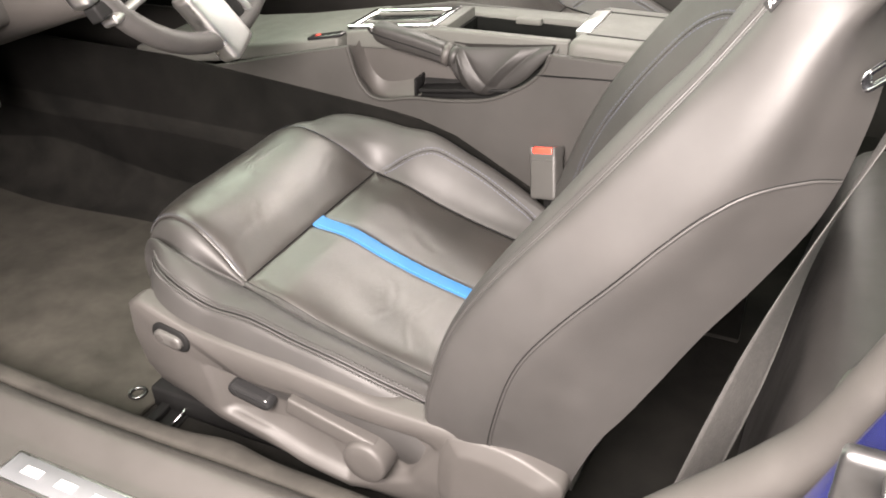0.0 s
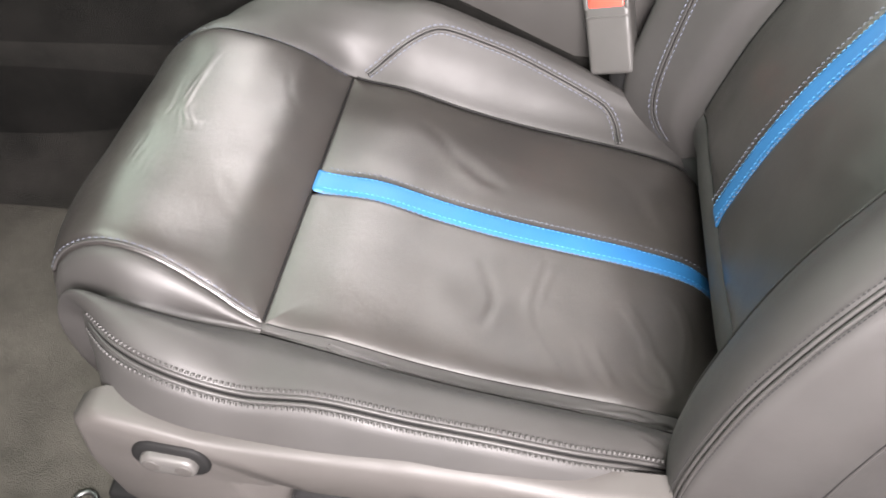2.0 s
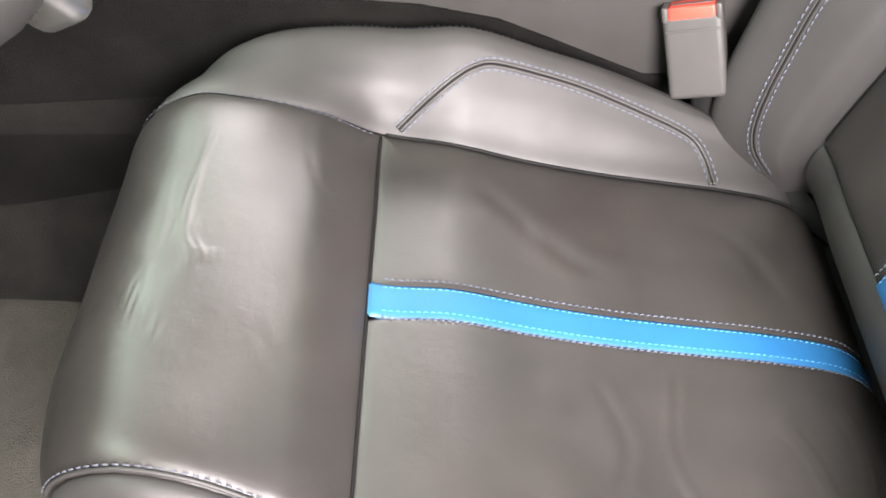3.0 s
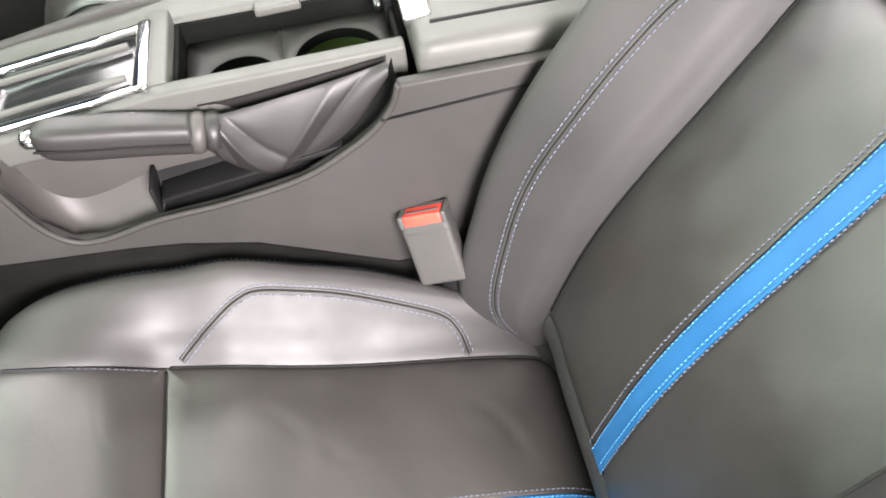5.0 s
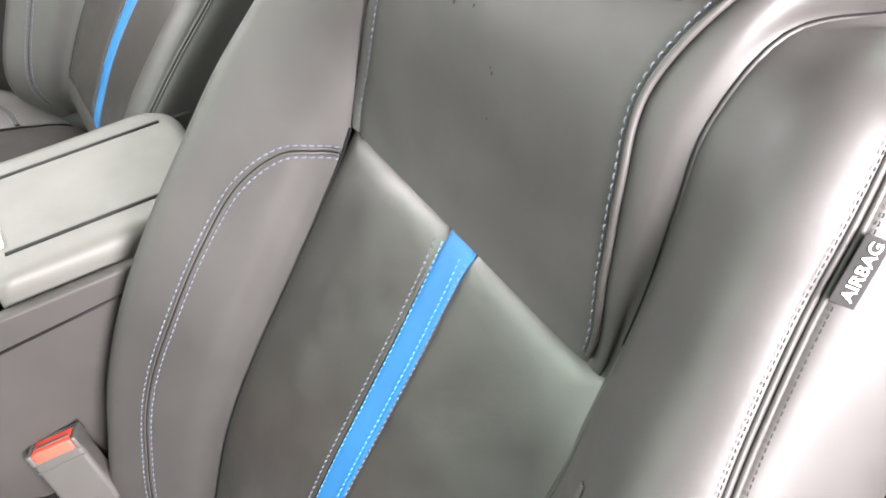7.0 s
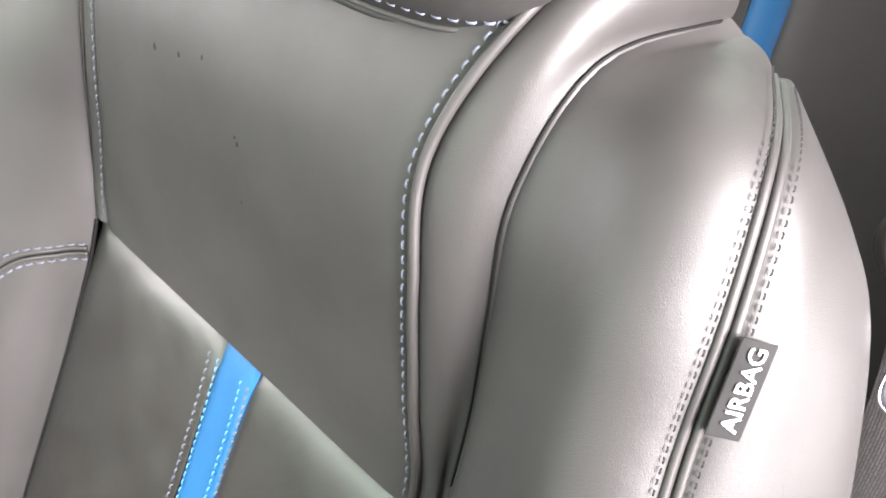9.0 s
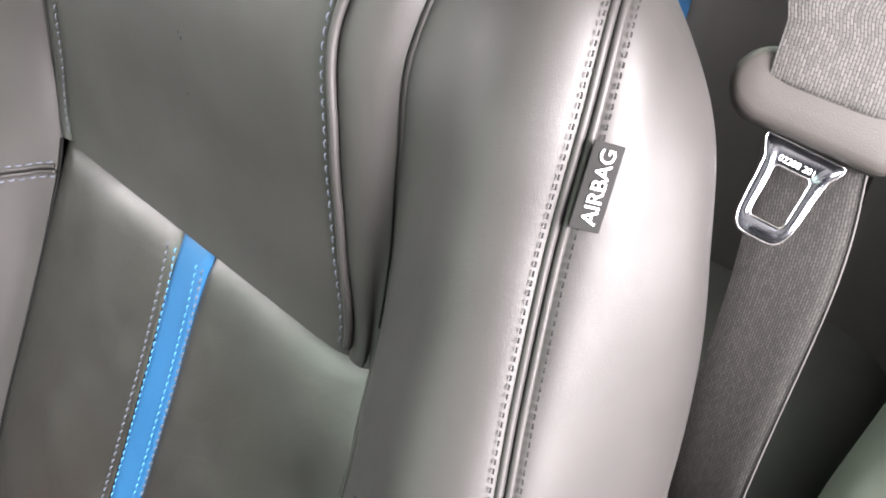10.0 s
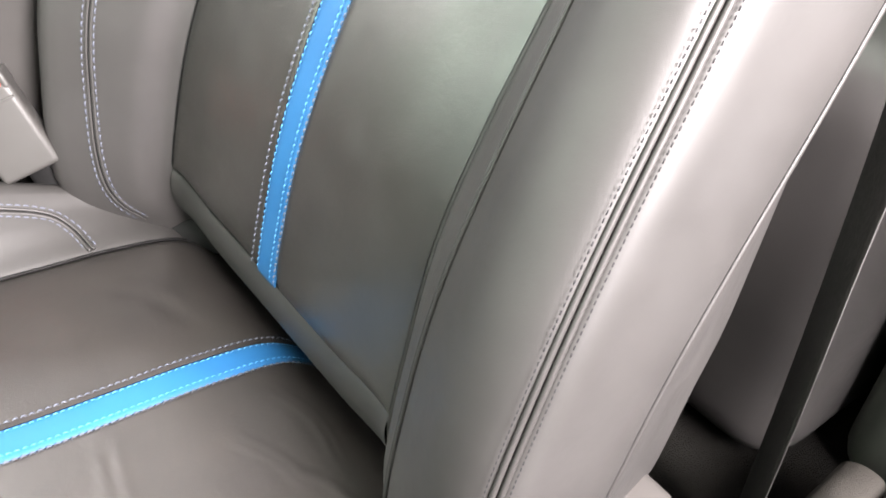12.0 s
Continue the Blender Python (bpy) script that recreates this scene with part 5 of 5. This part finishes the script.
me = tube(ring, 0.016, 16, True)
me.transform(wm)
part("rim", me, LEATHER, wheel)
part("hub", block((0.17, 0.15, 0.06), 0.02, 4, wm @ Matrix.Translation((0, 0.0, -0.03))), PLASTIC, wheel)
for x, y, turn in ((0.0, -0.158, 24), (-0.150, -0.045, -76)):
    sm = wm @ pose(x, y, 0, 0, 0, turn)
    sp = part("spoke", block((0.058, 0.120, 0.037), 0.012, 4, sm), SATIN, wheel, "silver lower spoke")
    part("inset", block((0.022, 0.112, 0.024), 0.005, 3, sm @ Matrix.Translation((0.040, 0.004, 0.0))), BLACK, sp)
    part("edge", block((0.014, 0.100, 0.030), 0.006, 3, sm @ Matrix.Translation((0.058, 0.012, 0.0))), SATIN, sp)
part("side_spoke", block((0.11, 0.040, 0.02), 0.008, 3, wm @ pose(-0.045, 0.118, -0.008, 0, 0, 112)), PLASTIC, wheel)
part("column", tube([(-0.25, 0.03, 0.86), (-0.62, 0.0, 0.74)], 0.05, 20), PLASTIC, wheel)

# ---- dashboard, tunnel and footwell ----
dash = thing("dashboard", "dark plastic dashboard underside over the footwell", "dashboard", (-0.7, 0.35, 0.6), kind="structure")
part("panel", block((0.50, 1.60, 0.30), 0.04, 4, Matrix.Translation((-0.82, 0.38, 0.86))), CONSOLE, dash)
part("knee_panel", block((0.30, 0.62, 0.16), 0.03, 4, Matrix.Translation((-0.66, -0.02, 0.78)) @ pose(0, 0, 0, 0, -20, 0)), CONSOLE, dash)
tagged(part("firewall", block((0.04, 1.66, 0.9), 0, 1, Matrix.Translation((-1.15, 0.38, 0.65)) @ pose(0, 0, 0, 0, 20, 0)), CARPET), "dark carpeted firewall", "firewall", kind="structure")
pedal = thing("foot_rest", "aluminium foot rest pedal with rubber ribs", "pedal", (-0.78, -0.05, 0.3))
pm = pose(-0.80, 0.065, 0.59, 0, -25, -35)
part("arm", tube([(-0.81, 0.068, 0.60), (-0.83, 0.072, 0.68), (-0.84, 0.075, 0.82)], 0.012, 10), BLACK, pedal)
part("pad", block((0.012, 0.075, 0.13), 0.004, 2, pm), STEEL, pedal)
for k in range(5):
    part("rib", block((0.008, 0.058, 0.012), 0.003, 2, pm @ Matrix.Translation((0.009, 0, -0.046 + 0.023 * k))), RUBBER, pedal)

# ---- rear seat ----
rear = thing("rear_seat", "black leather rear seat with a bright blue stripe", "rear seat", (1.0, 0.0, 0.3))
rp = [(0.985, 0.36), (0.965, 0.45), (0.99, 0.55), (1.03, 0.68), (1.07, 0.80), (1.12, 0.93), (1.19, 0.985)]
kr = np.arange(7.0)
RB = frame_points(rp, [(-0.36, -0.10 + 0 * kr), (-0.345, -0.02 + 0 * kr), (-0.27, 0.012 + 0 * kr), (-0.19, 0 * kr), (0.006, 0 * kr), (0.038, 0 * kr), (0.17, 0 * kr), (0.25, 0.012 + 0 * kr), (0.34, 0 * kr)])
part("back_bolster", grid_mesh(pillow(net(RB, np.linspace(0, 6, 40), tight(0, 3, 16)), "r", 0.006, 0.008)), LEATHER, rear)
part("back_panel", grid_mesh(pillow(net(RB, np.linspace(0, 6, 40), tight(3, 4, 14)), "lr", 0.006, 0.008)), LEATHER, rear)
part("stripe", grid_mesh(pillow(net(RB, np.linspace(0, 6, 40), tight(4, 5, 8)), "lr", 0.006, 0.004)), BLUE, rear, "bright blue leather stripe")
part("back_panel", grid_mesh(pillow(net(RB, np.linspace(0, 6, 40), tight(5, 8, 20)), "lr", 0.006, 0.008)), LEATHER, rear)
rm = Matrix.Translation((0.895, 0.03, 0.40)) @ pose(0, 0, 0, 0, 10, 0)
part("cushion", block((0.46, 0.62, 0.36), 0.06, 6, rm), LEATHER, rear)
edge = [rm @ Vector(q) for q in ((-0.229, -0.290, 0.06), (-0.226, -0.290, 0.115), (-0.205, -0.290, 0.150), (-0.165, -0.290, 0.1625), (-0.08, -0.290, 0.1635), (0.15, -0.290, 0.1635))]
part("piping", tube(spline([tuple(q) for q in edge], 60), 0.004, 8), LEATHER, rear)

# ---- sides, roof and pillars that close the car ----
tagged(part("wall_passenger", block((2.6, 0.04, 0.80), 0, 1, Matrix.Translation((-0.05, 1.24, 0.62))), CONSOLE), "dark passenger door panel", "door panel", kind="structure")
tagged(part("wall_rear", block((0.04, 1.66, 1.0), 0, 1, Matrix.Translation((1.42, 0.38, 0.70))), CARPET), "dark rear bulkhead", "wall", kind="structure")
tagged(part("wall_rear_quarter", block((0.60, 0.05, 0.90), 0.01, 2, Matrix.Translation((1.20, -0.44, 0.65))), TRIM_GREY), "grey-green plastic rear quarter trim", "trim panel", kind="structure")
tagged(part("rear_side_trim", block((0.50, 0.19, 0.48), 0.05, 6, Matrix.Translation((0.965, -0.385, 0.475))), TRIM_GREY), "grey plastic rear side trim beside the rear cushion", "trim panel", kind="structure")
pillar = thing("door_pillar", "blue painted door pillar with a grey rubber seal", "door pillar", (0.75, -0.53, 0.3), kind="structure")
part("jamb", slab([(0.705, 0.74), (0.76, 0.90), (0.86, 1.20), (0.98, 1.48), (1.4, 1.48), (1.4, 0.30), (0.62, 0.30), (0.645, 0.55)], -0.56, -0.50, 0.01, 3), PAINT_BLUE, pillar)
part("seal", tube(spline([(0.42, -0.455, 0.345), (0.47, -0.455, 0.42), (0.53, -0.452, 0.50), (0.585, -0.450, 0.570), (0.616, -0.450, 0.610), (0.655, -0.450, 0.655), (0.690, -0.452, 0.700), (0.718, -0.455, 0.745), (0.748, -0.460, 0.828), (0.790, -0.465, 0.95), (0.855, -0.465, 1.14), (0.955, -0.46, 1.44)], 110), 0.022, 20), RUBBER_GREY, pillar, "grey rubber door seal")
bm = block((0.05, 0.012, 0.05), 0.006, 3, Matrix.Translation((0.737, -0.566, 0.815)))
strike = part("striker_plate", bm, STEEL, pillar)
a = np.linspace(-1.57, 1.57, 24)
part("striker", tube(np.stack([0.737 + 0 * a, -0.57 - 0.032 * np.cos(a), 0.815 + 0.016 * np.sin(a)], 1), 0.0055, 10), CHROME, strike, "chrome door striker loop")
tagged(part("ceiling", block((1.7, 1.66, 0.04), 0.01, 2, Matrix.Translation((0.55, 0.38, 1.50))), HEADLINER), "pale grey headliner of the car roof", "ceiling", kind="structure")
tagged(part("wall_kick_panel", block((0.62, 0.05, 0.80), 0.01, 2, Matrix.Translation((-1.02, -0.45, 0.62))), CONSOLE), "dark plastic kick panel in front of the door opening", "trim panel", kind="structure")
tagged(part("wall_open_door", block((0.06, 1.05, 1.15), 0.02, 3, Matrix.Translation((-0.76, -0.99, 0.88))), CONSOLE), "dark plastic inside of the open door", "door panel", kind="structure")
